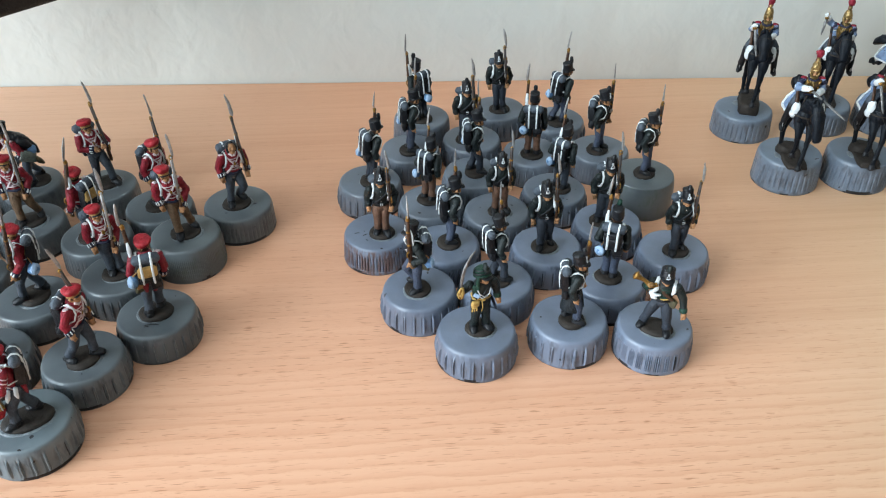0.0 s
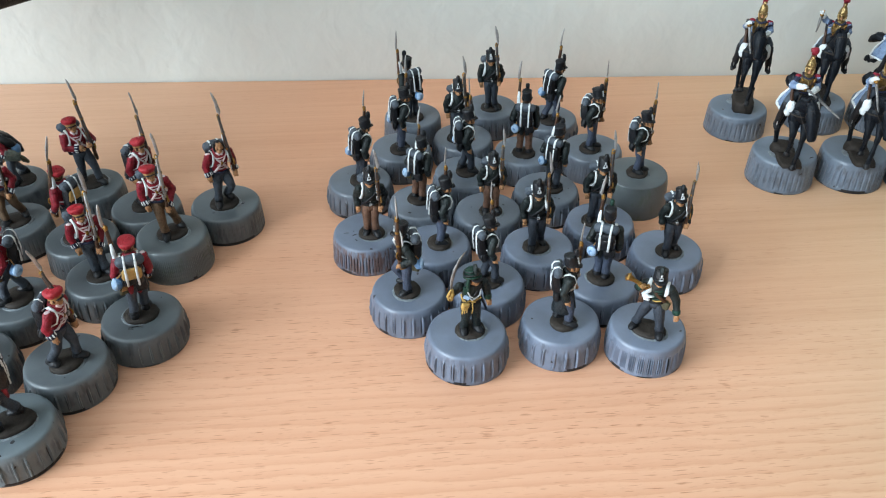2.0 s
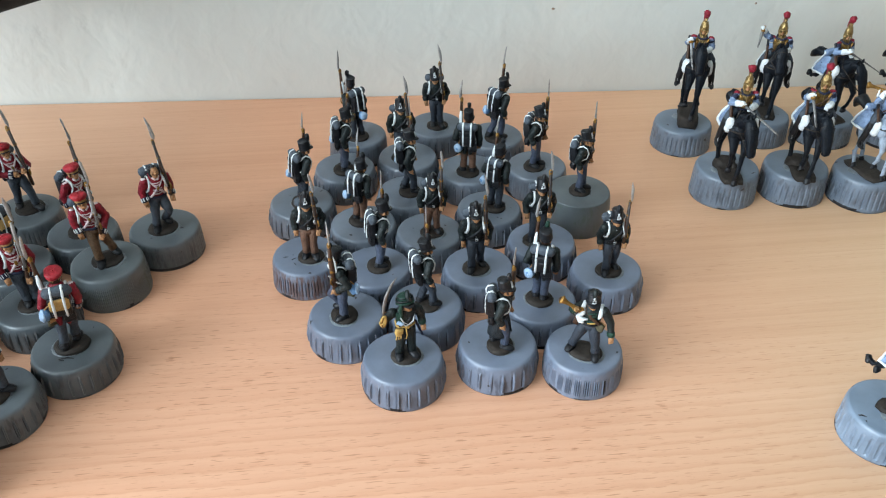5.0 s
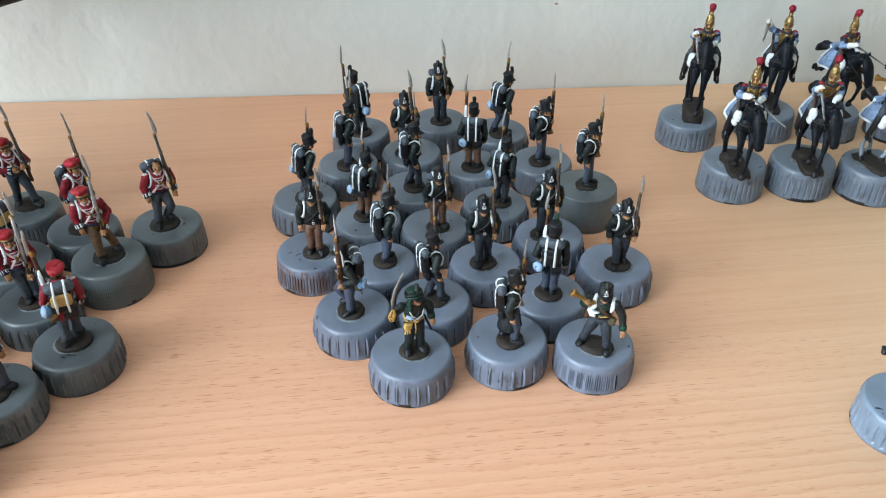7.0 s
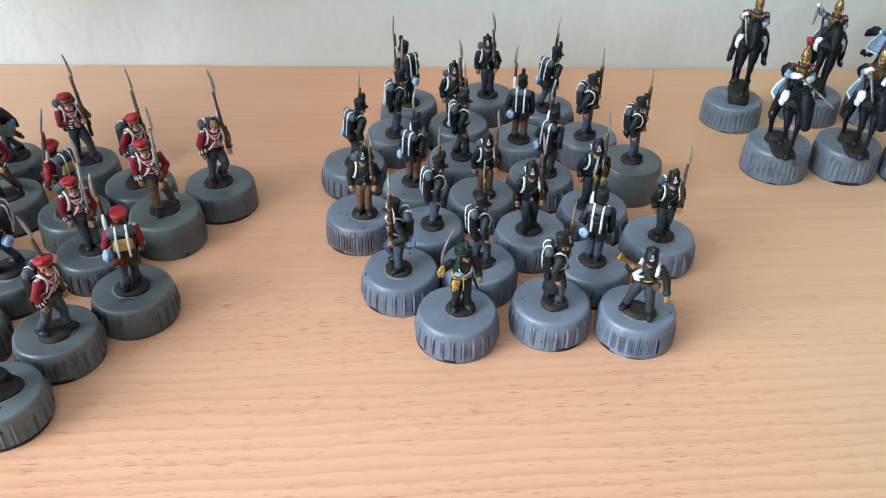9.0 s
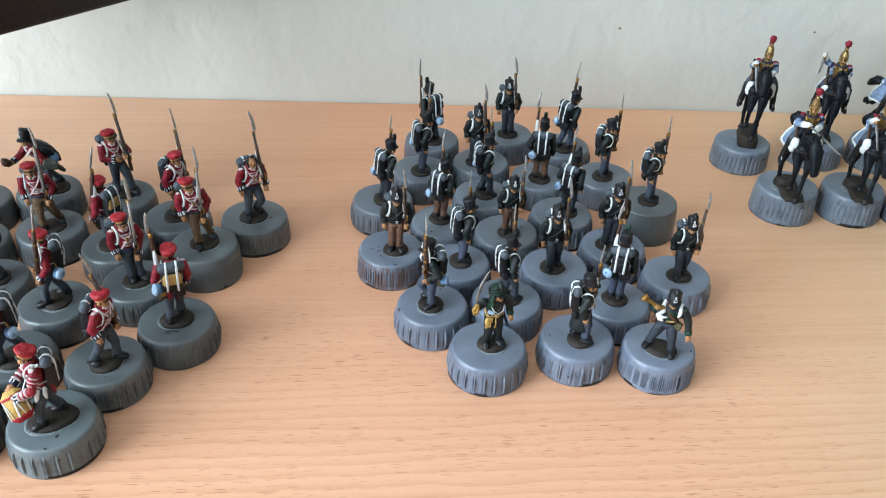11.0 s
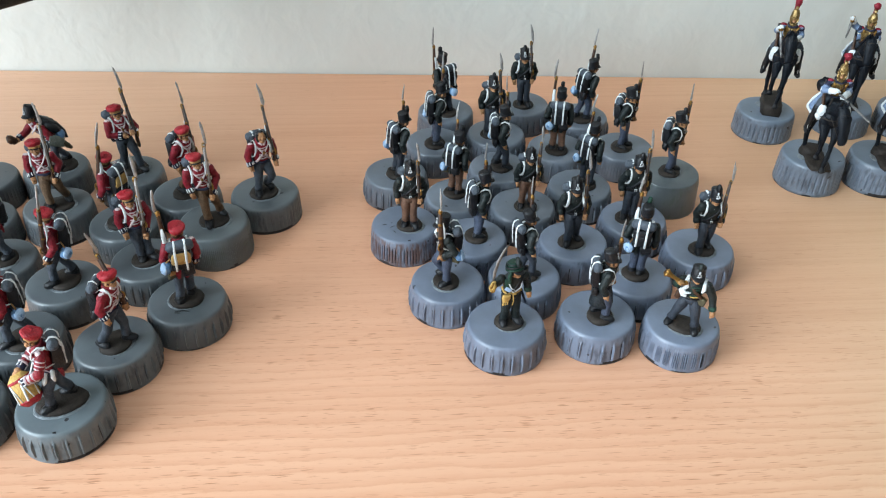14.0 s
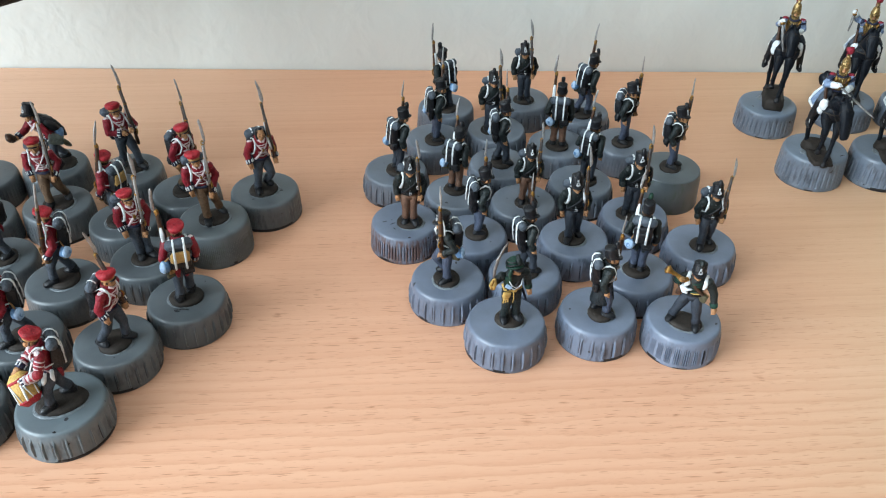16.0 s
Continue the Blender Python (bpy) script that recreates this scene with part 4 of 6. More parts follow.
def officer():
    bm = bmesh.new()
    base_disc(bm, 5.4, 5.0)
    legs(bm, "stand", "green")
    torso(bm, "green", lean=-0.8)
    # gold waist belt with its hanging pouch, white braid looped over the chest
    waist_belt(bm, "sash", "sash", 15.6)
    block(bm, pose(-2.8, -2.6, 14.4, 8, 8, 0), (2.8, 1.5, 2.6), I("sash"), 0.6)
    block(bm, pose(-3.0, -2.5, 12.9, 8, -6, 0), (2.2, 1.2, 1.6), I("sash"), 0.5)
    for x in (-3.9, -3.1, -2.3):
        tube(bm, [(x, -2.9, 12.4), (x - 0.1, -3.0, 11.4)], 0.28, I("sash"), 6)
    tube(bm, [(-0.4, -2.8, 15.2), (-0.2, -3.0, 12.4), (-0.5, -2.8, 10.6)], [0.34, 0.3, 0.2], I("sash"), 6)
    block(bm, pose(-2.4, -2.3, 20.4, 0, 0, -22), (2.6, 1.4, 3.6), I("emerald"), 0.6)
    block(bm, pose(-2.6, -3.1, 18.2, 0, 30, -22), (2.2, 0.6, 1.5), I("paleblue"), 0.4)
    tube(bm, [(-2.6, -2.5, 21.4), (-1.6, -3.5, 18.9), (0.0, -3.7, 17.6), (1.9, -3.5, 18.6), (2.7, -2.3, 20.4)], 0.26, I("silver"), 6)
    tube(bm, [(-2.2, -3.1, 18.4), (-0.8, -3.5, 17.0), (1.2, -3.5, 17.4), (2.6, -2.7, 19.4)], 0.22, I("silver"), 6)
    tube(bm, [(2.6, -2.2, 22.0), (0.2, -3.5, 18.8), (-2.6, -2.3, 16.2)], 0.45, I("black"), 7, 0.6)
    arm(bm, [(-4.25, -0.6, 21.4), (-6.7, -1.0, 20.2), (-8.0, -2.4, 20.4)], "green", "green", "sash")
    arm(bm, [(4.25, -0.6, 21.4), (5.7, 0.4, 17.5), (6.0, -1.0, 13.6)], "green", "emerald")
    # raised curved sword with a guarded hilt
    tube(bm, [(-8.4, -3.1, 18.8), (-8.0, -2.8, 20.8), (-7.6, -2.6, 22.4)], [0.9, 1.2, 0.7], I("sash"), 8)
    tube(bm, [(-8.6, -3.6, 18.6), (-9.1, -3.6, 20.6), (-8.2, -3.2, 22.4)], 0.35, I("brass"), 7)
    tube(bm, [(-7.9, -2.6, 22.0), (-7.7, -2.4, 26.0), (-6.7, -2.2, 30.4), (-4.6, -2.0, 34.8), (-2.8, -1.9, 37.0)], [0.4, 0.5, 0.48, 0.38, 0.12], I("blade"), 8, 0.4)
    tube(bm, [(4.0, 1.6, 14.0), (5.6, 2.4, 9.4), (7.2, 3.4, 5.2)], [0.5, 0.5, 0.4], I("navy"), 7)
    m = head(bm, 24.6, 34, -1.4)
    shako(bm, m, None, "emerald", 3.9, badge=False)
    for z in (1.6, 2.6):
        tube(bm, [m @ Vector((2.72 * math.cos(a), 2.9 * math.sin(a) + 0.1, z + 0.3 * math.sin(2 * a))) for a in [math.pi * k / 8 for k in range(17)]], 0.36, I("emerald" if z < 2 else "green"), 6)
    tube(bm, [m @ Vector((-0.4, -2.4, 2.6)), m @ Vector((-0.6, -2.2, 4.6)), m @ Vector((0.2, -1.6, 6.0))], [0.6, 0.9, 0.6], I("green"), 8)
    tube(bm, [m @ Vector((-2.4, -0.4, 1.2)), m @ Vector((-2.6, 0.3, -1.0)), m @ Vector((-2.4, 0.4, -3.0))], [0.6, 0.8, 0.4], I("emerald"), 7)
    return finish("figurine", bm, M.values(), 0.001 * 1.03, 0.2, 3.0)


def bugler():
    bm = bmesh.new()
    base_disc(bm, 6.4, 5.0)
    legs(bm, "wide", "slate")
    torso(bm, "green", lean=-0.8)
    # white wings and chest straps, green lace, brown strap
    tube(bm, [(-2.9, 0.2, 23.2), (-3.0, -2.0, 22.4), (-2.6, -3.1, 20.4), (-3.6, -2.8, 18.6)], [0.7, 0.8, 0.9, 0.7], I("white"), 8, 0.6)
    tube(bm, [(-3.9, -2.9, 18.6), (-2.4, -3.4, 17.9), (-0.6, -3.3, 18.4)], [0.9, 1.0, 0.5], I("white"), 8, 0.6)
    tube(bm, [(-4.4, -2.4, 18.4), (-3.0, -3.4, 16.9), (-1.8, -3.4, 16.4)], [0.9, 1.1, 0.5], I("white"), 8, 0.7)
    tube(bm, [(3.0, 0.6, 23.2), (3.2, -1.7, 22.4), (3.4, -2.7, 20.6), (3.0, -2.8, 19.2)], [0.6, 0.7, 0.7, 0.4], I("white"), 8, 0.6)
    for z in (17.2, 18.4, 19.6, 20.8):
        tube(bm, [(-0.8, -3.15, z - 0.3), (0.4, -3.2, z + 0.1), (2.0, -2.9, z + 0.5)], 0.34, I("emerald"), 7)
    tube(bm, [(-0.6, -3.3, 16.5), (0.6, -3.3, 16.6), (2.2, -2.9, 17.0)], 0.24, I("sash"), 6)
    tube(bm, [(-2.0, -2.2, 22.2), (0.6, -3.5, 19.4), (3.2, -2.6, 17.0), (3.6, -0.8, 15.0)], 0.6, I("wood"), 7, 0.6)
    waist_belt(bm, "black", None, 15.2)
    haversack(bm, pose(3.6, -1.2, 14.4, 0, 10, -20))
    arm(bm, [(-4.25, -0.6, 21.4), (-6.6, -2.0, 19.9), (-5.0, -4.3, 22.4)], "green", "emerald", "tan")
    arm(bm, [(4.25, -0.6, 21.4), (6.9, 0.2, 16.6), (8.4, -1.8, 11.4)], "green", "emerald")
    # curled bugle held up beside the head, bell out to the side
    tube(bm, [(-2.6, -3.6, 22.7), (-5.2, -4.3, 23.1), (-8.4, -4.6, 24.3), (-9.8, -4.7, 25.0), (-10.3, -4.75, 25.25)], [0.4, 0.6, 0.85, 1.3, 1.75], I("brass"), 14)
    # dark disc painted in place of the shade inside the bell
    tube(bm, [(-10.0, -4.72, 25.1), (-10.45, -4.8, 25.33)], [1.2, 1.25], I("wood"), 12)
    tube(bm, [(-6.8, -4.4, 23.6), (-5.4, -4.3, 21.9), (-3.6, -3.9, 21.6), (-2.6, -3.6, 22.2), (-3.4, -3.7, 23.2)], 0.55, I("brass"), 8)
    tube(bm, [(-6.0, -4.3, 22.2), (-5.9, -4.0, 20.4), (-5.4, -3.6, 18.8)], 0.2, I("emerald"), 6)
    block(bm, pose(-4.8, -0.2, 14.2, 0, 10, 0), (2.0, 1.8, 3.4), I("wood"), 0.5)
    m = head(bm, 24.4, 16, -1.2)
    shako(bm, m @ Matrix.Diagonal((1.08, 1.08, 0.95, 1.0)), "green")
    return finish("figurine", bm, M.values(), 0.001 * 1.0, 0.2, 5.0, (1.2, 0.0))


def drummer_kit(bm):
    """A side drum slung low in front, laced sleeves, and a stick in each fist."""
    c, d = Vector((1.6, -8.2, 10.2)), Vector((-0.5, -0.28, 0.8)).normalized()
    tube(bm, [c - d * 3.2, c + d * 3.2], 3.5, I("sash"), 20)
    for s in (-3.1, 3.1):
        tube(bm, [c + d * (s - 0.2), c + d * (s + 0.2)], 3.66, I("scarlet"), 20)
    tube(bm, [c + d * 3.1, c + d * 3.6], 3.4, I("sash"), 20)
    u = d.cross(Vector((1, 0, 0))).normalized()
    v = d.cross(u)
    for k in range(12):
        a0, a1 = 2 * math.pi * k / 12, 2 * math.pi * (k + (0.5 if k % 2 else -0.5)) / 12
        tube(bm, [c - d * 2.9 + (u * math.cos(a0) + v * math.sin(a0)) * 3.62, c + d * 2.9 + (u * math.cos(a1) + v * math.sin(a1)) * 3.62], 0.22, I("white"), 5)
    # looped carrying cord under the shell
    for s in (-1, 1):
        tube(bm, [c - d * 2.6 + v * 2.6 * s, c - d * 4.0 + v * 2.0 * s - u * 0.4, c - d * 4.6 + v * 0.4 * s, c - d * 4.2 - v * 0.8 * s], 0.3, I("white"), 6)
    # bars of white lace round both sleeves
    for p, q in (((-4.3, -1.1, 21.3), (-6.0, -3.0, 17.4)), ((-6.0, -3.0, 17.4), (-1.6, -8.4, 14.8)), ((4.3, -1.1, 21.3), (5.8, -3.0, 17.0)), ((5.8, -3.0, 17.0), (3.2, -8.2, 13.6))):
        p, q = Vector(p), Vector(q)
        for k in (0.22, 0.46, 0.68):
            w = (q - p).normalized() * 0.07
            tube(bm, [p.lerp(q, k) - w, p.lerp(q, k) + w], 1.6, I("lace"), 11)
    for x0, y0, z0, x1, y1, z1 in ((-1.6, -8.6, 15.2, 0.6, -10.8, 12.8), (3.2, -8.4, 14.0, 1.6, -11.2, 12.6)):
        tube(bm, [(x0, y0, z0), (x1, y1, z1)], [0.3, 0.24], I("wood"), 6)
    # drum sling and rolled apron at the hip
    tube(bm, [(3.0, 0.6, 23.2), (2.4, -3.2, 20.0), (1.8, -6.2, 13.6)], 0.5, I("white"), 7, 0.6)
    tube(bm, [(3.4, -1.6, 14.8), (3.9, -2.4, 12.6), (3.0, -3.0, 10.6)], [0.8, 1.0, 0.5], I("white"), 8, 0.7)
    tube(bm, [(3.6, 0.6, 15.2), (4.2, 0.2, 13.4), (3.8, 0.4, 11.8)], [0.7, 0.9, 0.5], I("white"), 8, 0.7)


def spyglass_kit(bm):
    """Out-held fist with a folded glass, slung cape, pale bag and blue bottle behind the hip."""
    tube(bm, [(-3.0, -13.2, 17.0), (-3.2, -14.6, 17.8), (-3.4, -15.8, 18.0)], [1.3, 1.7, 2.0], I("wood"), 10)
    ball(bm, (-3.2, -14.2, 16.8), (1.4, 1.6, 1.3), I("wood"))
    # black cape thrown over the shoulders, hanging in folds down the back
    for x, w in ((-2.6, 1.3), (0.2, 1.6), (2.8, 1.4)):
        tube(bm, [(x, -0.6, 23.0), (x * 1.2, 2.6, 20.4), (x * 1.3, 4.4, 16.6), (x * 1.25, 4.8, 13.6)], [1.2, w + 0.3, w, 0.6], I("black"), 9)
    trunk(bm, [(16.4, 3.4, 2.2, 0.6, 2.8), (18.8, 4.3, 3.2, 0.4, 1.8), (21.8, 4.4, 3.4, 0.2, 0.0), (23.8, 3.4, 2.6, 0, -1.8), (24.6, 1.8, 1.6, 0, -2.4)], I("black"))
    tube(bm, [(3.8, -1.0, 21.6), (4.6, 1.4, 19.4), (4.6, 3.0, 17.2)], [1.9, 2.1, 1.1], I("black"), 10)
    block(bm, pose(5.2, -0.6, 14.4, -28, 0, 6), (2.0, 7.2, 5.0), I("bag"), 0.9)
    block(bm, pose(6.1, -0.4, 15.6, -28, 0, 6), (0.8, 6.6, 2.6), I("bag"), 0.35)
    tube(bm, [(4.4, 1.8, 13.4), (4.6, 3.0, 10.8), (4.0, 4.4, 9.0)], [1.6, 2.1, 1.2], I("olive"), 10, 0.6)
    c, d = Vector((4.8, 2.6, 16.6)), Vector((0.8, 0.55, 0.2)).normalized()
    tube(bm, [c - d * 0.9, c - d * 0.6, c + d * 0.6, c + d * 0.95], [1.8, 2.2, 2.2, 1.8], I("blue"), 16)
    tube(bm, [(3.6, -4.2, 22.6), (1.4, -7.0, 19.6), (-1.8, -6.2, 17.4)], 0.4, I("lace"), 7, 0.5)


# ---------------------------------------------------------------- cavalry


def horse(bm, tone, gait, tail=True):
    """Barrel, arched neck, wedge head, four jointed legs and a tail, facing -y, hooves at z = 1.4."""
    k = I(tone)
    drop = 0.0 if gait == "walk" else -2.0            # how far the chest dips
    rows = [(10.2, 25.0, 1.4, 1.6), (9.2, 25.0, 2.9, 3.2), (7.0, 25.3, 4.1, 4.3), (4.0, 25.0, 4.3, 4.4), (0.5, 24.6, 4.1, 4.4), (-3.0, 24.4 + drop * 0.5, 4.0, 4.6), (-6.0, 24.6 + drop * 0.8, 3.9, 4.8), (-8.2, 25.2 + drop, 3.0, 3.8), (-9.4, 25.6 + drop, 1.6, 2.2)]
    loft(bm, [oval((0, y, z), (a, 0, 0), (0, 0, b), 16) for y, z, a, b in rows], k)
    for s in (-1, 1):
        ball(bm, (2.7 * s, -6.2, 23.6 + drop), (1.9, 2.6, 3.4), k, 12)       # shoulder
        ball(bm, (2.6 * s, 7.2, 23.4), (2.2, 3.0, 3.8), k, 12)               # haunch
    if gait == "walk":
        neck = [(0, -5.5, 27.0), (0, -8.6, 31.0), (0, -11.0, 34.2), (0, -12.4, 35.6)]
        nose = [(0, -12.2, 36.2), (0.1, -14.2, 33.4), (0.2, -15.8, 29.6), (0.3, -16.8, 26.6), (0.3, -17.0, 25.6)]
    else:
        neck = [(0, -5.5, 26.0), (0.2, -9.0, 28.8), (0.2, -11.6, 30.2), (0.1, -13.0, 30.0)]
        nose = [(0.4, -13.2, 30.4), (0.9, -15.4, 26.8), (1.3, -17.4, 22.4), (1.6, -18.8, 18.2), (1.6, -19.2, 17.0)]
    tube(bm, neck, [3.9, 3.0, 2.4, 2.0], k, 14, 0.85, (0, 1, 0.4))
    tube(bm, nose, [1.7, 2.3, 1.8, 1.6, 1.3], k, 14)
    n1, n0 = Vector(neck[-1]), Vector(neck[0])
    q1, q2, q3 = (Vector(p) for p in nose[1:4])
    for s in (-1, 1):
        ball(bm, q1 + Vector((1.1 * s, 1.0, -1.2)), (0.9, 1.5, 1.8), k, 10)                 # cheek
        ball(bm, q1 + Vector((1.25 * s, -0.9, 0.8)), (0.5, 0.55, 0.55), k, 8)               # eye ridge
        ball(bm, q3 + Vector((0.65 * s, -0.85, 0.1)), (0.5, 0.5, 0.65), k, 8)               # nostril
        tube(bm, [n1 + Vector((0.9 * s, 0.4, 1.2)), n1 + Vector((1.25 * s, -0.1, 2.4)), n1 + Vector((1.3 * s, -0.2, 3.6))], [0.6, 0.65, 0.15], k, 7)
    # mane falling in locks, forelock
    for j in range(6):
        u = j / 5
        p = n0.lerp(n1, u) + Vector((0, 2.2 - 0.6 * u, 3.6 - 1.6 * u))
        tube(bm, [p, p + Vector((-1.2, 0.8, -0.6)), p + Vector((-2.0, 1.0, -2.4))], [0.8, 0.9, 0.35], k, 7)
    tube(bm, [n1 + Vector((0, 0.4, 2.0)), q1 + Vector((0, -1.6, 1.6))], [0.6, 0.35], k, 7)
    # bridle with cheek straps, reins back to the hand
    for p, r in ((q1, 2.25), (q2, 1.75)):
        tube(bm, [p + Vector((r * math.cos(a), -0.35 * r * math.sin(a), r * math.sin(a))) for a in [math.pi * j / 6 for j in range(13)]], 0.2, I("earth"), 5)
    for s in (-1, 1):
        tube(bm, [q1 + Vector((1.9 * s, -0.2, 0.4)), q2 + Vector((1.6 * s, -0.1, 0.2)), q3 + Vector((1.2 * s, 0.2, 0.4))], 0.2, I("earth"), 5)
        tube(bm, [q3 + Vector((1.3 * s, 0.4, 0.6)), n0 + Vector((3.2 * s, -1.0, 2.0)), (1.6 * s, -3.6, 31.0)], 0.18, I("earth"), 5)
    # breast strap
    tube(bm, [(4.3 * math.cos(a), -5.4 - 4.6 * math.sin(a), 25.4 + drop) for a in [math.pi * j / 8 for j in range(9)]], 0.3, I("earth"), 6)
    if gait == "canter":
        sets = [((-2.2, -6.5, 21.0), (-2.4, -10.0, 14.5), (-2.2, -9.2, 9.6), (-2.2, -7.8, 6.0)),
                ((2.0, -6.5, 21.0), (1.4, -9.6, 13.5), (0.6, -11.4, 7.0), (-0.2, -12.6, 2.0)),
                ((-2.4, 7.5, 22.5), (-3.2, 6.8, 14.5), (-3.4, 9.0, 8.6), (-3.2, 7.4, 2.6)),
                ((2.4, 7.5, 22.5), (2.8, 9.4, 15.0), (2.8, 11.8, 9.6), (2.8, 10.6, 3.4))]
    elif gait == "gallop":
        sets = [((-2.2, -6.5, 22.0), (-2.6, -9.0, 13.5), (-2.4, -9.2, 7.0), (-2.2, -8.4, 2.4)),
                ((2.2, -6.5, 22.0), (2.8, -11.5, 15.5), (2.6, -9.8, 9.2), (2.5, -7.8, 6.6)),
                ((-2.4, 7.5, 22.5), (-2.8, 10.5, 18.5), (-2.8, 14.0, 17.0), (-2.8, 16.5, 18.5)),
                ((2.4, 7.5, 22.5), (2.8, 9.5, 16.0), (2.8, 12.6, 12.5), (2.8, 14.5, 10.5))]
    else:
        sets = [((-2.0, -6.5, 22.5), (-2.4, -9.2, 15.6), (-2.4, -8.0, 10.2), (-2.2, -6.4, 7.4)),
                ((1.8, -6.5, 22.5), (1.6, -8.8, 13.5), (1.2, -9.6, 7.0), (0.8, -10.2, 2.2)),
                ((-2.4, 7.5, 22.5), (-3.0, 5.2, 14.0), (-3.2, 6.6, 8.2), (-3.0, 5.0, 2.6)),
                ((2.4, 7.5, 22.5), (2.8, 8.6, 14.5), (2.8, 10.4, 9.0), (2.8, 9.0, 2.6))]
    for hipp, kn, fet, hoof in sets:
        hipp, kn, fet, h = (Vector(p) for p in (hipp, kn, fet, hoof))
        tube(bm, [hipp, hipp.lerp(kn, 0.5), kn, kn.lerp(fet, 0.5), fet, h], [2.2, 1.65, 1.05, 0.8, 0.82, 0.8], k, 10)
        ball(bm, kn, (0.95, 1.1, 1.25), k)
        ball(bm, fet, (0.85, 0.98, 1.0), k)
        tube(bm, [h + Vector((0, 0, 0.3)), h + Vector((0, -0.3, -0.5)), h + Vector((0, -0.6, -1.5))], [0.85, 1.1, 1.3], I("black"), 9)
    if not tail:
        return
    if gait == "canter" or tone == "pale":
        path, rad = [(0, 9.8, 26.0), (-0.4, 12.6, 29.0), (-0.8, 15.4, 30.6), (-1.0, 17.4, 28.8), (-1.0, 18.4, 26.2)], [1.0, 1.9, 2.6, 2.2, 0.8]
    elif gait == "gallop":
        path, rad = [(0, 9.8, 26.0), (0, 13.0, 28.4), (-0.4, 16.0, 28.0), (-0.8, 19.0, 26.2), (-1.0, 20.8, 24.6)], [1.0, 1.7, 2.3, 1.9, 0.7]
    else:
        path, rad = [(0, 9.6, 26.0), (0, 12.4, 24.0), (0.3, 13.6, 19.0), (0.2, 13.4, 13.0)], [1.0, 1.5, 1.7, 0.6]
    dark = I("horse" if tone == "horse" else "black")
    tube(bm, path, rad, dark, 10)
    for j in range(7):                                # loose locks round the tail
        a = 2 * math.pi * j / 7
        tube(bm, [Vector(p) + Vector((math.cos(a), 0.3 * math.sin(a), math.sin(a))) * r * 0.75 for p, r in zip(path[1:], rad[1:])], [0.55, 0.6, 0.3][:len(path) - 1] + [0.2] * (len(path) - 4), dark, 6)


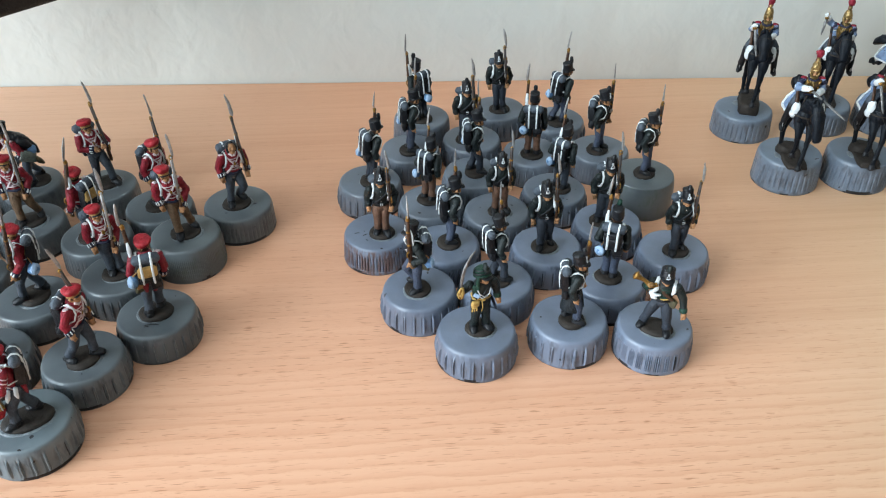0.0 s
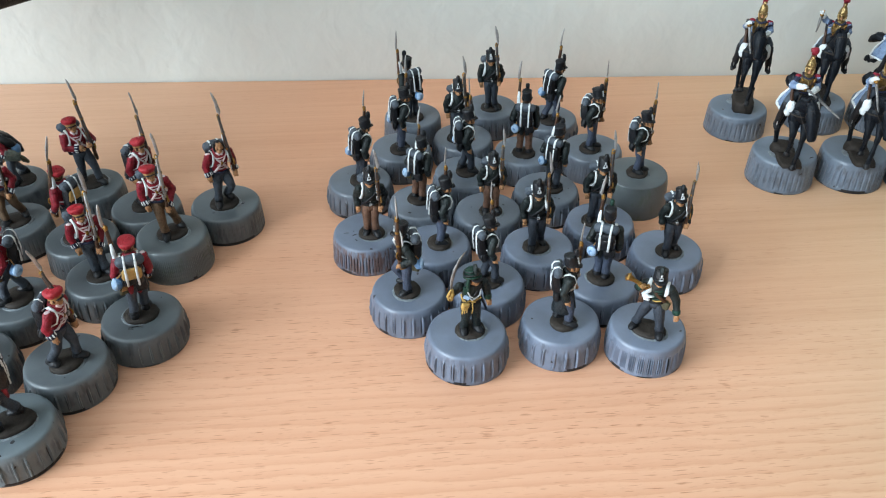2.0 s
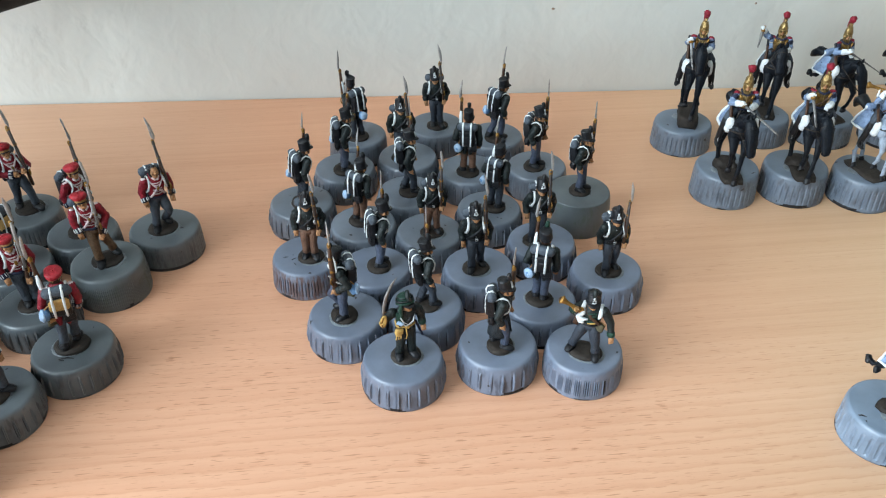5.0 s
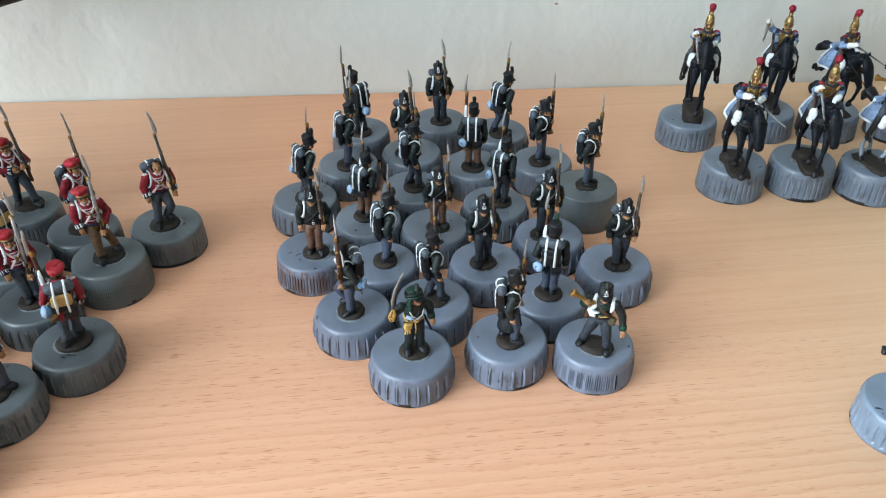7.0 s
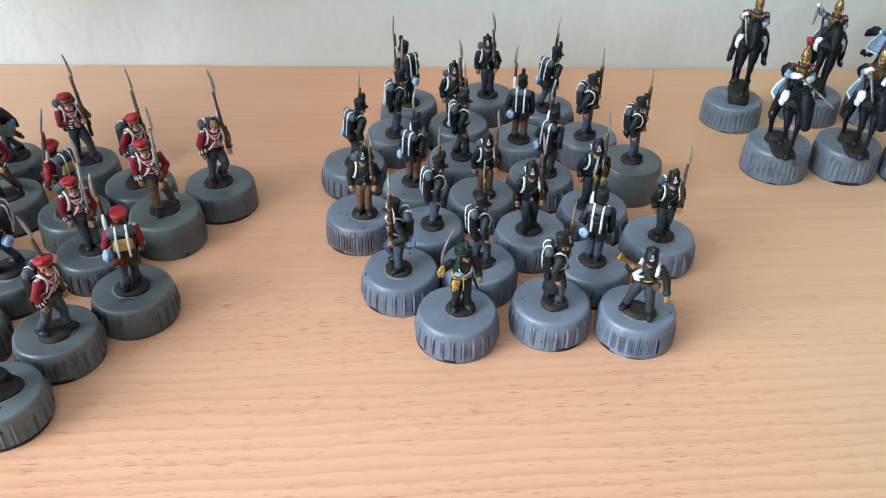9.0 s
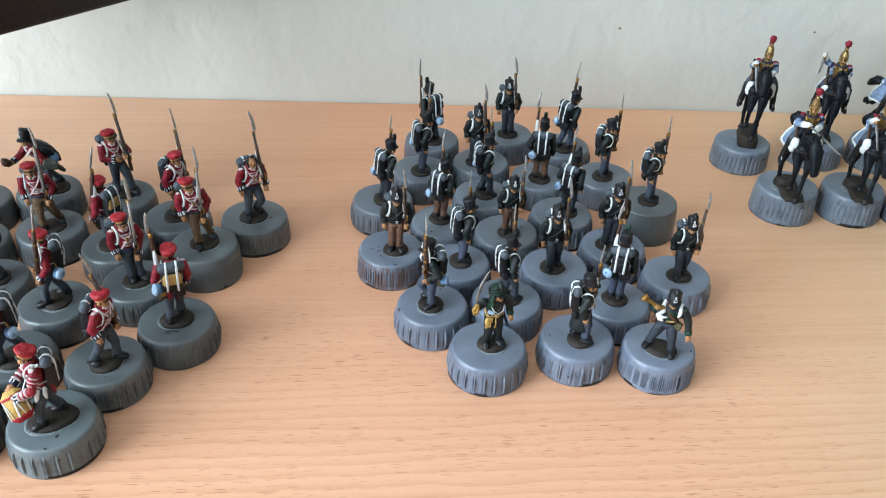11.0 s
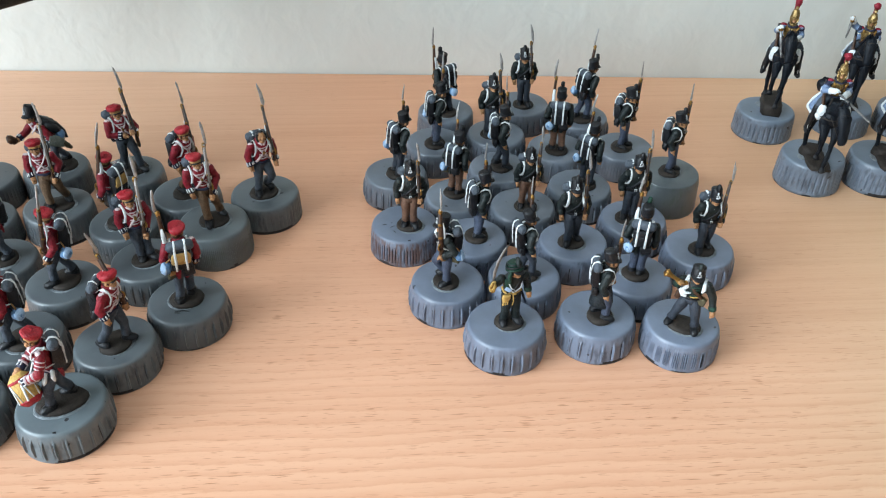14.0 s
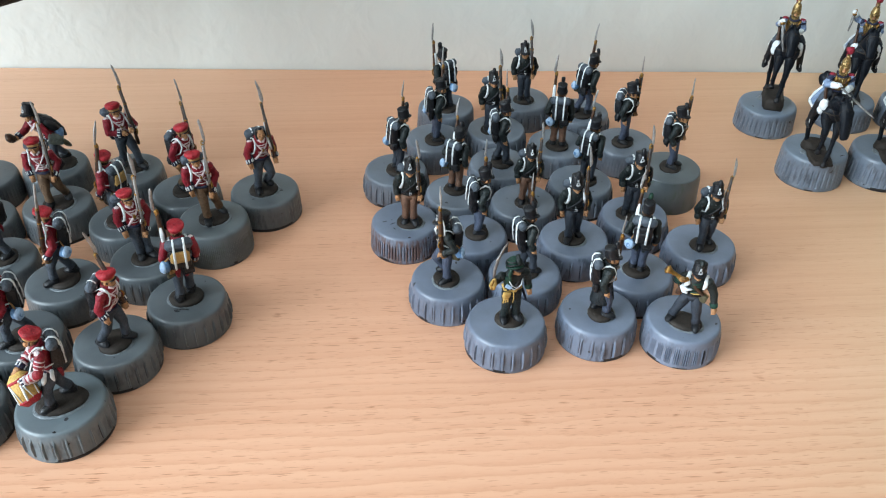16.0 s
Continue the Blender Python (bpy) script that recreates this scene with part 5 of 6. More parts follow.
def rider(bm, sword, helmet=True, turn=0.0):
    # shabraque: pale blue cloth draped back over each flank with a white border
    for s in (-1, 1):
        rows = []
        for u in (0.0, 0.35, 0.7, 1.0):
            z, x = 29.4 - 7.6 * u, 3.4 + 3.6 * u ** 0.8
            rows.append([Vector(((x + o) * s, y + 3.0 * u * (1 if y > 5 else 0.35), z)) for y, o in ((1.6, 0.0), (4.0, 0.25), (6.8, 0.1), (8.6, -0.6), (8.4, -1.2), (6.6, -0.5), (4.0, -0.35), (1.6, -0.5))])
        loft(bm, rows, I("skyblue"))
        edge = [Vector((7.3 * s, y + 1.0, 21.6)) for y in (1.4, 4.2, 7.8)] + [Vector((6.6 * s, 11.6, 21.6)), Vector((5.4 * s, 10.7, 25.0)), Vector((3.4 * s, 9.1, 28.8))]
        tube(bm, edge, [0.7, 0.75, 0.75, 0.75, 0.7, 0.5], I("white"), 8, 0.6)
        # white sheepskin holster before the knee, breeches, high black boot, stirrup
        ball(bm, (5.0 * s, -3.4, 25.0), (2.1, 2.5, 3.3), I("white"), 12)
        ball(bm, (5.4 * s, -3.0, 23.0), (1.8, 2.2, 2.2), I("white"), 12)
        tube(bm, [(2.4 * s, 1.4, 30.2), (4.6 * s, -0.4, 29.0), (6.0 * s, -1.2, 27.2), (6.6 * s, -1.0, 25.4)], [1.8, 2.0, 1.8, 1.4], I("ash"), 12)
        tube(bm, [(6.4 * s, -1.2, 26.4), (7.0 * s, -0.2, 22.0), (7.5 * s, 0.8, 18.0), (7.7 * s, 1.2, 15.8)], [1.75, 1.6, 1.45, 1.3], I("black"), 10)
        tube(bm, [(7.7 * s, 2.0, 15.4), (8.0 * s, -0.2, 14.8), (8.4 * s, -2.2, 14.4)], [1.3, 1.35, 0.85], I("black"), 9, 0.8)
        tube(bm, [(7.9 * s, 0.6, 18.4), (8.1 * s, -1.4, 14.4), (8.1 * s, 1.4, 13.9), (7.9 * s, 0.6, 18.4)], 0.24, I("steel"), 6)
    tube(bm, [(-3.8, 7.6, 30.4), (3.8, 7.6, 30.4)], 1.7, I("skyblue"), 12)
    for s in (-1, 1):
        tube(bm, [(3.7 * s, 7.6, 30.4), (4.05 * s, 7.6, 30.4)], [1.5, 1.3], I("white"), 12)
    block(bm, pose(0, 1.6, 29.4), (5.0, 8.0, 1.6), I("black"), 0.6)
    coat = "bronze" if helmet else "skyblue"
    trunk(bm, [(29.0, 2.7, 2.2, 0, 1.6), (30.8, 2.5, 2.0, 0, 1.4), (32.6, 2.9, 2.4, 0, 1.0), (34.8, 3.4, 2.9, 0, 0.7), (36.6, 3.3, 2.6, 0, 0.8), (37.8, 2.3, 1.9, 0, 0.9), (38.6, 1.5, 1.5, 0, 0.9)], I(coat))
    if helmet:
        # cuirass: raised arm holes and waist edge, rivets, shoulder chains
        tube(bm, [(-2.7, -0.3, 31.0), (0, -1.3, 30.6), (2.7, -0.3, 31.0)], 0.38, I("navy"), 7)
        for s in (-1, 1):
            tube(bm, [(2.9 * s, -1.4, 37.0), (2.0 * s, -2.1, 35.8)], [0.5, 0.4], I("brass"), 7)
            for z in (32.4, 33.8, 35.2):
                ball(bm, (2.3 * s, -1.5, z), (0.24, 0.24, 0.24), I("brass"), 6)
        tube(bm, [(0, -1.4, 31.4), (0, -2.3, 33.6), (0, -2.3, 35.6), (0, -1.6, 37.0)], [0.2, 0.28, 0.28, 0.2], I("gold"), 6)
    tube(bm, [(-2.0, -0.9, 37.5), (0, -1.5, 36.8), (2.0, -0.9, 37.5), (1.8, 2.2, 37.9), (-1.8, 2.2, 37.9), (-2.0, -0.8, 37.5)], 0.55, I("navy"), 7)
    trunk(bm, [(28.2, 3.1, 2.6, 0, 1.7), (29.6, 2.9, 2.4, 0, 1.6), (30.0, 2.7, 2.1, 0, 1.5)], I("skyblue"))
    for s in (-1, 1):
        ball(bm, (3.9 * s, 0.9, 37.3), (1.45, 1.3, 0.85), I("crest" if helmet else "white"))
        for j in range(5):
            a = math.pi * (j / 4 - 0.5)
            tube(bm, [(3.9 * s + 1.2 * s * math.cos(a), 0.9 + 1.1 * math.sin(a), 37.2), (4.1 * s + 1.4 * s * math.cos(a), 0.9 + 1.3 * math.sin(a), 35.9)], 0.32, I("crest" if helmet else "white"), 5)
    tube(bm, [(3.0, -0.8, 37.2), (0.4, -2.5, 34.0), (-2.8, -0.9, 31.0)], 0.4, I("wood"), 7, 0.6)
    # bridle hand in a white gauntlet
    arm(bm, [(4.0, 0.8, 36.4), (5.2, 0.6, 33.2), (2.2, -3.6, 32.0)], "skyblue", "white", "white", 1.35)
    tube(bm, [(4.4, -0.8, 32.6), (3.2, -2.4, 32.2), (2.2, -3.8, 32.0)], [1.5, 1.35, 1.2], I("white"), 9)
    if sword == "up":
        grip, tip, elbow = Vector((-9.4, -2.4, 42.0)), Vector((-10.4, -4.4, 33.4)), Vector((-7.0, 0.8, 38.0))
    elif sword == "cross":
        grip, tip, elbow = Vector((-2.6, -6.4, 35.4)), Vector((12.0, -16.5, 26.0)), Vector((-6.0, -1.2, 33.6))
    elif sword == "down":
        grip, tip, elbow = Vector((-5.4, -4.6, 37.4)), Vector((-2.6, -12.0, 26.0)), Vector((-6.2, 0.2, 34.4))
    else:
        grip, tip, elbow = Vector((-4.4, -0.4, 40.4)), None, Vector((-6.6, 0.2, 36.6))
    arm(bm, [(-4.0, 0.8, 36.4), elbow, grip], "skyblue", "white", "white", 1.35)
    if helmet:
        # dark blue upper sleeves under the epaulettes
        for p, q in ((Vector((-4.0, 0.8, 36.6)), elbow), (Vector((4.0, 0.8, 36.6)), Vector((5.2, 0.6, 33.2)))):
            tube(bm, [p, p.lerp(q, 0.3), p.lerp(q, 0.52)], [1.5, 1.6, 1.42], I("navy"), 10)
    tube(bm, [elbow.lerp(grip, 0.5), grip], [1.45, 1.2], I("white"), 9)
    if tip:
        d = (tip - grip).normalized()
        ball(bm, grip + d * 0.9, (1.1, 1.1, 0.9), I("brass"))
        tube(bm, [grip - d * 1.2, grip + d * 0.8], 0.55, I("brass"), 7)
        tube(bm, [grip - d * 1.4 + Vector((0.3, -0.8, 0)), grip + Vector((0.3, -1.3, 0)), grip + d * 1.2 + Vector((0, -0.7, 0))], 0.25, I("brass"), 6)
        tube(bm, [grip + d * 0.8, grip + d * 5.0, grip.lerp(tip, 0.85), tip], [0.66, 0.6, 0.48, 0.15], I("blade"), 8, 0.45)
    else:
        # trumpet held out over the right shoulder, with its white cords
        tube(bm, [(-2.0, -1.2, 41.2), (-5.4, 2.2, 41.8), (-8.0, 4.8, 42.2), (-9.2, 6.0, 42.4)], [0.35, 0.5, 0.8, 1.7], I("brass"), 12)
        tube(bm, [(-6.4, 3.2, 41.6), (-4.0, 1.0, 40.2), (-2.6, -0.4, 40.6)], 0.4, I("brass"), 8)
        tube(bm, [(-5.4, 2.2, 41.2), (-5.6, 2.0, 38.6), (-4.6, 1.4, 36.8)], [0.4, 0.6, 0.4], I("white"), 7)
    # carbine slung at the saddle
    tube(bm, [(-5.2, -4.6, 24.6), (-5.4, -2.6, 29.0), (-5.6, -0.8, 33.4)], [0.9, 0.75, 0.62], I("wood"), 8)
    tube(bm, [(-5.6, -0.8, 33.2), (-5.8, 0.8, 37.4)], [0.7, 0.6], I("black"), 8)
    m = pose(0, 0.4, 40.8, 0, 0, turn)

    def at(x, y, z):
        return m @ Vector((x, y, z))
    ball(bm, at(0, 0, 0), (1.55, 1.7, 2.0), I("skin"), 12)
    ball(bm, at(0, -1.7, -0.2), (0.4, 0.5, 0.5), I("skin"), 8)
    ball(bm, at(0, -1.0, -1.3), (0.9, 0.8, 0.7), I("skin"), 8)
    R3 = m.to_3x3()
    if helmet:
        # brass skull, peak and neck guard, ridged comb, woollen crest curling forward from it
        loft(bm, [oval(at(0, y, z), R3 @ Vector((r, 0, 0)), R3 @ Vector((0, r * 1.1, 0)), 16) for z, r, y in ((-1.6, 1.75, 0.9), (-0.2, 1.98, 0.4), (1.2, 2.0, 0.1), (2.6, 1.75, 0.1), (3.7, 1.2, 0.1), (4.2, 0.5, 0.1))], I("gold"))
        loft(bm, [oval(at(0, -1.4, z), R3 @ Vector((a, 0, 0)), R3 @ Vector((0, b, 0)), 14) for z, a, b in ((0.35, 1.4, 1.1), (0.6, 1.7, 1.5), (1.0, 1.5, 1.1))], I("gold"))
        tube(bm, [at(0, 2.0, 2.0), at(0, 1.2, 4.2), at(0, -0.3, 5.2), at(0, -1.5, 5.0), at(0, -1.7, 4.0)], [0.5, 0.75, 0.8, 0.7, 0.4], I("gold"), 9)
        tube(bm, [at(0, 2.6, 1.6), at(0, 2.2, 4.2), at(0, 1.1, 6.2), at(0, -0.4, 7.6), at(0, -1.8, 7.9), at(0, -2.6, 7.2)], [0.5, 0.85, 1.0, 1.35, 1.55, 1.0], I("crest"), 12)
        for j in range(9):                            # tufts of wool
            a = 2 * math.pi * j / 9
            ball(bm, at(0.95 * math.cos(a), -1.0 + 0.6 * math.cos(a * 2), 7.7 + 1.0 * math.sin(a)), 0.75, I("crest"), 7)
        for s in (-1, 1):
            tube(bm, [at(1.8 * s, -0.5, 0.4), at(1.75 * s, -0.7, -1.0), at(0.9 * s, -1.3, -2.1)], [0.4, 0.42, 0.3], I("gold"), 7)
    else:
        # wide black bicorne edged in white
        loft(bm, [oval(at(0, 0, z), R3 @ Vector((a, 0, 0)), R3 @ Vector((0, b, 0)), 18) for z, a, b in ((1.0, 2.4, 2.1), (1.4, 4.4, 2.2), (2.6, 4.0, 1.8), (3.8, 2.5, 1.3), (4.4, 1.0, 0.7))], I("black"))
        tube(bm, [at(4.3 * math.cos(a), -2.3 * abs(math.sin(a)), 1.6 + 2.6 * math.sin(a)) for a in [math.pi * j / 8 for j in range(9)]], 0.3, I("white"), 6)


def cavalry(seed, gait, sword, tone="horse", helmet=True, turn=0.0, size=1.0, tail=True, plank=1.0, plinth=0.0, mound=0.0):
    """Mount and rider on a clipped scenic base; plinth raises the whole casting on a block of earth."""
    bm = bmesh.new()
    horse(bm, tone, gait, tail)
    for v in bm.verts:
        v.co.x *= 1.26                                # the castings are broad in the chest
    rider(bm, sword, helmet, turn)
    for v in bm.verts:
        v.co.x *= 1.0 + (size - 1.0) * 0.5
        v.co.y *= 0.9
        v.co.z = 1.4 + (v.co.z - 1.4) * size + plinth
    # long scenic base with clipped corners
    shape = ((-4.2, -10.5), (4.2, -10.5), (5.2, -6.6), (4.8, 0.0), (5.2, 6.6), (3.8, 10.4), (-3.8, 10.4), (-5.2, 6.6), (-5.0, 0.0), (-5.2, -6.6))
    loft(bm, [[Vector((x * k * plank, y * k * plank, z + up * plinth)) for x, y in shape] for z, k, up in ((-0.1, 1.0, 0), (0.7, 1.02, 0.3), (0.9, 0.97, 1.0), (1.5, 0.9, 1.0), (1.7, 0.5, 1.0))], I("earth"))
    ball(bm, (-5.2 * plank, 2.0 * plank, 0.0), (2.6, 3.4, 0.5), I("glue"))
    if mound:
        loft(bm, [oval((-1.2, 6.0, z), (5.2 * k, 0, 0), (0, 5.0 * k, 0), 12) for z, k in ((0.2, 1.0), (mound * 0.45, 0.95), (mound * 0.85, 0.82), (mound, 0.45))], I("earth"))
        tube(bm, [(2.6, 2.0, 1.2), (2.2, 5.0, mound * 0.6), (1.2, 8.5, mound * 0.7)], [1.0, 1.6, 1.2], I("earth"), 9)
    bmesh.ops.subdivide_edges(bm, edges=bm.edges[:], cuts=1, use_grid_fill=True, smooth=0.5)
    return finish("figurine", bm, M.values(), 0.001, 0.3, seed)


# ---------------------------------------------------------------- setting the figures out
SPIN = random.Random(4)


def mount(kind, category, group, label, cap, x, y, fig, yaw, dx=0.0, dy=0.0, r=None, cap_label=""):
    """A bottle cap at x, y with its figurine stuck on top, dx and dy millimetres off the middle. r: the cap's own radius in millimetres."""
    e = new(kind)
    e.location = (x, y, 0.0)
    tagged(e, label, category, group)
    c = part("bottle_cap", CAPS[cap], None, e, cap_label)
    c.rotation_euler = (0, 0, SPIN.uniform(0, 6.28))
    if r:
        own = {"groove": 15.0, "milled": 15.7, "horse": 15.4, "horse_tall": 15.6, "pale": 15.2}.get(cap, CAP_R)
        c.scale = (r / own, r / own, 1.0)
    f = part("figurine", fig, None, e)
    f.location = (dx / 1000, dy / 1000, CAP_TOP.get(cap, CAP_H) / 1000)
    # yaw is counted from the line of sight of someone standing before the table's middle
    f.rotation_euler = (0, 0, radians(yaw) - math.atan2(x - 0.008, y - 0.015))
    return e


def mark(owner, z, strokes):
    """Dabs and strokes of black paint left on a cap's top: rows of x0, y0, x1, y1, width in millimetres."""
    for x0, y0, x1, y1, w in strokes:
        bm = bmesh.new()
        mid = ((x0 + x1) / 2, (y0 + y1) / 2 + 0.12 * (x1 - x0), 0.0)
        tube(bm, [(x0, y0, 0), mid, (x1, y1, 0)], [w * 0.6, w, w * 0.35], 0, 7, 0.25, (0, 1, 0))
        ob = part("paint_mark", finish("paint_mark", bm, [RIM], 0.001), None, owner)
        ob.location = (0, 0, z / 1000 + 0.00005)
    return owner


GREEN_GROUP = "green-jacketed riflemen on bottle caps"
SEED = [0.0]


def rifle(x, y, yaw, trousers, stance, cap, dx, dy, size, sway, grip, gun, word="", **kw):
    SEED[0] += 1.37
    cloth = "brown" if trousers == "brown" else "blue-grey"
    capword = {"rust": "rusty", "plain": "smooth tall", "fine": "fine-ribbed", "rearfine": "fine-ribbed"}.get(cap, "grey")
    view = word or ("with a black knapsack" if abs(yaw) > 60 else "with shouldered musket")
    fig = rifleman(SEED[0], trousers, stance, size=size, sway=sway, grip=grip, gun=gun, **kw)
    return mount("toy_soldier", "toy soldier", GREEN_GROUP, f"toy rifleman {view}, {cloth} trousers, {capword} cap", cap, x, y, fig, yaw, dx, dy)


# front rank: x, y, yaw, trousers, stance, cap, offset, size, sway, grip, gun (lean back, lean out, reach)
mount("toy_officer", "toy soldier", GREEN_GROUP, "toy officer in dark green raising a curved sword", "ridge", 0.0205, 0.2498, officer(), 20, 1.1, 0.5, 15.1)
rifle(0.0552, 0.2566, 95, "grey", "step", "worn", 0.6, -2.0, 1.06, (-0.2, 0.7), (3.9, -3.1, 14.7), (-3, -6, 18.5), coat=True, water=False)
mount("toy_bugler", "toy soldier", GREEN_GROUP, "toy bugler with brass horn and white belts", "fine", 0.0865, 0.2531, bugler(), -6, -0.3, -2.4, 14.5)
# second rank
rifle(-0.0013, 0.2740, -75, "grey", "march_r", "ridge", -0.6, -1.4, 1.1, (0.1, -0.6), (3.7, -3.0, 15.2), (-1, 1, 18.9))
rifle(0.0290, 0.2788, 115, "slate", "step", "ridge", 0.7, -0.4, 1.03, (0.9, 1.6), (3.9, -2.9, 14.7), (-2, -1, 18.5), water=False)
rifle(0.0735, 0.2806, 175, "grey", "close", "ridge", -0.3, -0.2, 1.09, (-0.1, -0.8), (3.8, -2.8, 14.5), (3, -1, 18.4), "with a green tuft", tuft="emerald")
rifle(0.1031, 0.2996, 22, "slate", "step", "worn", 0.2, -2.0, 1.07, (-0.3, -0.8), (3.8, -2.7, 15.0), (-1, -1, 18.7))
# third rank
rifle(0.0509, 0.3023, 12, "slate", "step", "worn", -1.3, -1.8, 1.1, (-1.1, -0.7), (3.9, -2.8, 15.0), (1, -1, 18.8))
rifle(0.0088, 0.3032, 105, "grey", "close", "fine", 1.5, -0.2, 1.08, (-0.2, -1.4), (3.8, -2.8, 14.5), (5, -7, 18.4), water=False)
mark(rifle(-0.0200, 0.3117, 2, "brown", "close", "rust", 2.0, -2.0, 1.1, (0.2, -0.8), (3.8, -3.1, 14.5), (-9, -4, 18.4)), CAP_H, [(-9.5, -2.0, -7.6, -1.4, 0.3), (-6.0, -3.6, -4.0, -2.2, 0.3), (-4.6, -5.8, -3.6, -7.2, 0.25), (-3.2, -4.0, -1.2, -4.6, 0.35)])
rifle(0.0789, 0.3199, 15, "slate", "close", "ridge", -2.9, -0.9, 1.1, (0.8, -0.8), (3.8, -2.8, 15.0), (-1, -5, 18.7))
rifle(0.0024, 0.3345, 140, "brown", "stand", "rear", -1.4, 0.8, 1.04, (-0.4, -1.1), (3.7, -2.7, 14.2), (-4, 1, 18.1))
rifle(0.0313, 0.3278, 12, "brown", "stand", "rear", 1.0, -1.8, 1.02, (-0.1, -0.8), (3.8, -2.8, 15.0), (-2, -1, 18.7))
# fourth rank
rifle(0.0583, 0.3450, 150, "slate", "stand", "rear", 2.2, 0.0, 1.06, (-0.5, -1.2), (4.0, -2.9, 14.6), (3, -4, 18.4))
rifle(-0.0263, 0.3520, 112, "slate", "stand", "rear", 0.6, -1.7, 1.08, (-0.8, -2.3), (4.0, -2.7, 14.6), (4, -6, 18.5))
rifle(0.0221, 0.3593, 98, "slate", "step", "rear", 0.5, -0.8, 1.09, (0.2, 0.8), (4.1, -2.8, 14.9), (2, -2, 18.7))
rifle(0.0994, 0.3518, 82, "grey", "close", "plain", 0.2, -0.5, 1.06, (-0.6, 0.7), (3.9, -2.8, 14.7), (-2, -2, 18.6))
rifle(0.0509, 0.3787, 176, "brown", "stand", "rear", -0.7, -3.9, 1.1, (0.4, -0.7), (4.0, -3.1, 14.9), (4, -2, 18.7))
rifle(0.0838, 0.3812, 78, "grey", "close", "rearfine", -1.5, -1.9, 1.1, (-0.5, 0.2), (3.9, -2.9, 14.6), (-2, -4, 18.5))
# rear rank
rifle(-0.0086, 0.3815, 100, "grey", "stand", "rear", -0.2, -3.2, 1.1, (-0.1, -1.4), (4.0, -2.9, 14.8), (1, 2, 18.6))
rifle(0.0215, 0.3914, 10, "slate", "stand", "rear", -2.5, -2.4, 1.1, (-0.8, -0.7), (3.7, -2.9, 14.9), (-5, -4, 18.7))
rifle(-0.0040, 0.4140, -140, "slate", "stand", "rearfine", 0.4, -4.0, 1.11, (1.1, -1.7), (3.9, -2.9, 14.7), (2, 0, 18.6), water=((0.4, 6.6, 13.6), (0.1, 0.98, 0.1)))
rifle(0.0361, 0.4235, 6, "slate", "close", "rear", 0.6, -2.6, 1.11, (-1.6, -0.8), (3.7, -2.9, 15.0), (-3, -3, 18.7))
rifle(0.0657, 0.4113, 128, "grey", "step", "rear", -0.2, -4.0, 1.11, (-0.9, -2.3), (4.0, -3.1, 15.0), (1, -1, 18.7))

RED_GROUP = "red-coated infantry on bottle caps"


def red(x, y, yaw, trousers, stance, cap, dx=0.0, dy=0.0, r=15.2, word="shouldering a musket", **kw):
    SEED[0] += 1.91
    cloth = "brown" if trousers == "khaki" else "grey"
    hat = {"bare": "bareheaded", "shako": "in a black shako"}.get(kw.get("hat"), "in a red cap")
    fig = redcoat(SEED[0], trousers, stance, **kw)
    return mount("toy_soldier", "toy soldier", RED_GROUP, f"toy redcoat {hat}, {cloth} trousers, {word}", cap, x, y, fig, yaw, dx, dy, r)


mark(red(-0.1280, 0.2056, -98, "ash", "stride", "teal", 0.8, -0.2, 15.2, "beating a side drum", gun=None, extra=drummer_kit, lean=-1.6, tilt=-16, base=(5.6, 8.0),
    right=[(-4.3, -1.1, 21.3), (-6.0, -3.0, 17.4), (-1.6, -8.4, 14.8)], left=[(4.3, -1.1, 21.3), (5.8, -3.0, 17.0), (3.2, -8.2, 13.6)]), CAP_H, [(-9.4, 0.6, -7.4, 0.2, 0.3), (2.2, -13.0, 3.4, -13.1, 0.5)])
red(-0.1198, 0.2353, 50, "ash", "stride", "darkridge", 1.1, -1.6, 14.9, sway=(0.4, -2.9), grip=(4.3, -2.8, 13.3), gun=(11, -14, 21.6))
mark(red(-0.0999, 0.2588, 176, "ash", "step", "darkridge", 0.2, -0.2, 15.3, "ochre blanket roll", blanket="blanket", water=((5.0, 2.8, 15.2), (0.95, 0.3, 0.1)), size=1.2, sway=(-1.3, -0.3), grip=(3.7, -3.2, 13.2), gun=(12, 4, 21.5)), CAP_H, [(-2.6, -7.6, 2.8, -7.0, 0.4), (-2.4, -8.2, -0.4, -8.2, 0.3)])
red(-0.1001, 0.3059, 8, "khaki", "stride_r", "milled", 0.5, -0.3, 15.1, size=1.19, sway=(-3.7, 1.1), grip=(1.6, -3.6, 12.9), gun=(-10, 7, 21.4), barrel="steel")
mark(red(-0.0838, 0.3331, 18, "ash", "march", "dark", 0.0, -1.3, 15.6, hat="bare", sway=(0.7, -1.2), grip=(4.9, -2.6, 14.4), gun=(6, -8, 21.8), size=1.2), CAP_H, [(7.0, -1.0, 8.6, -0.8, 0.5)])
red(-0.1183, 0.3312, 42, "khaki", "march_r", "dark", 0.4, -0.6, 15.4, size=1.2, sway=(0.8, -2.3), grip=(4.2, -2.7, 13.5), gun=(9, -4, 21.8))
red(-0.1480, 0.3475, 15, "ash", "stride", "dark", 1.4, 1.2, 15.2, "musket in crossed arms", size=1.2, sway=(-2.8, 1.5), grip=(4.4, -3.4, 12.6), gun=(0, 0, 21.5),
    right=[(-4.3, -0.4, 21.3), (-5.5, -1.2, 17.4), (-0.6, -4.2, 16.8)], left=[(4.3, -0.4, 21.3), (6.0, -1.0, 17.6), (3.4, -4.3, 17.4)])
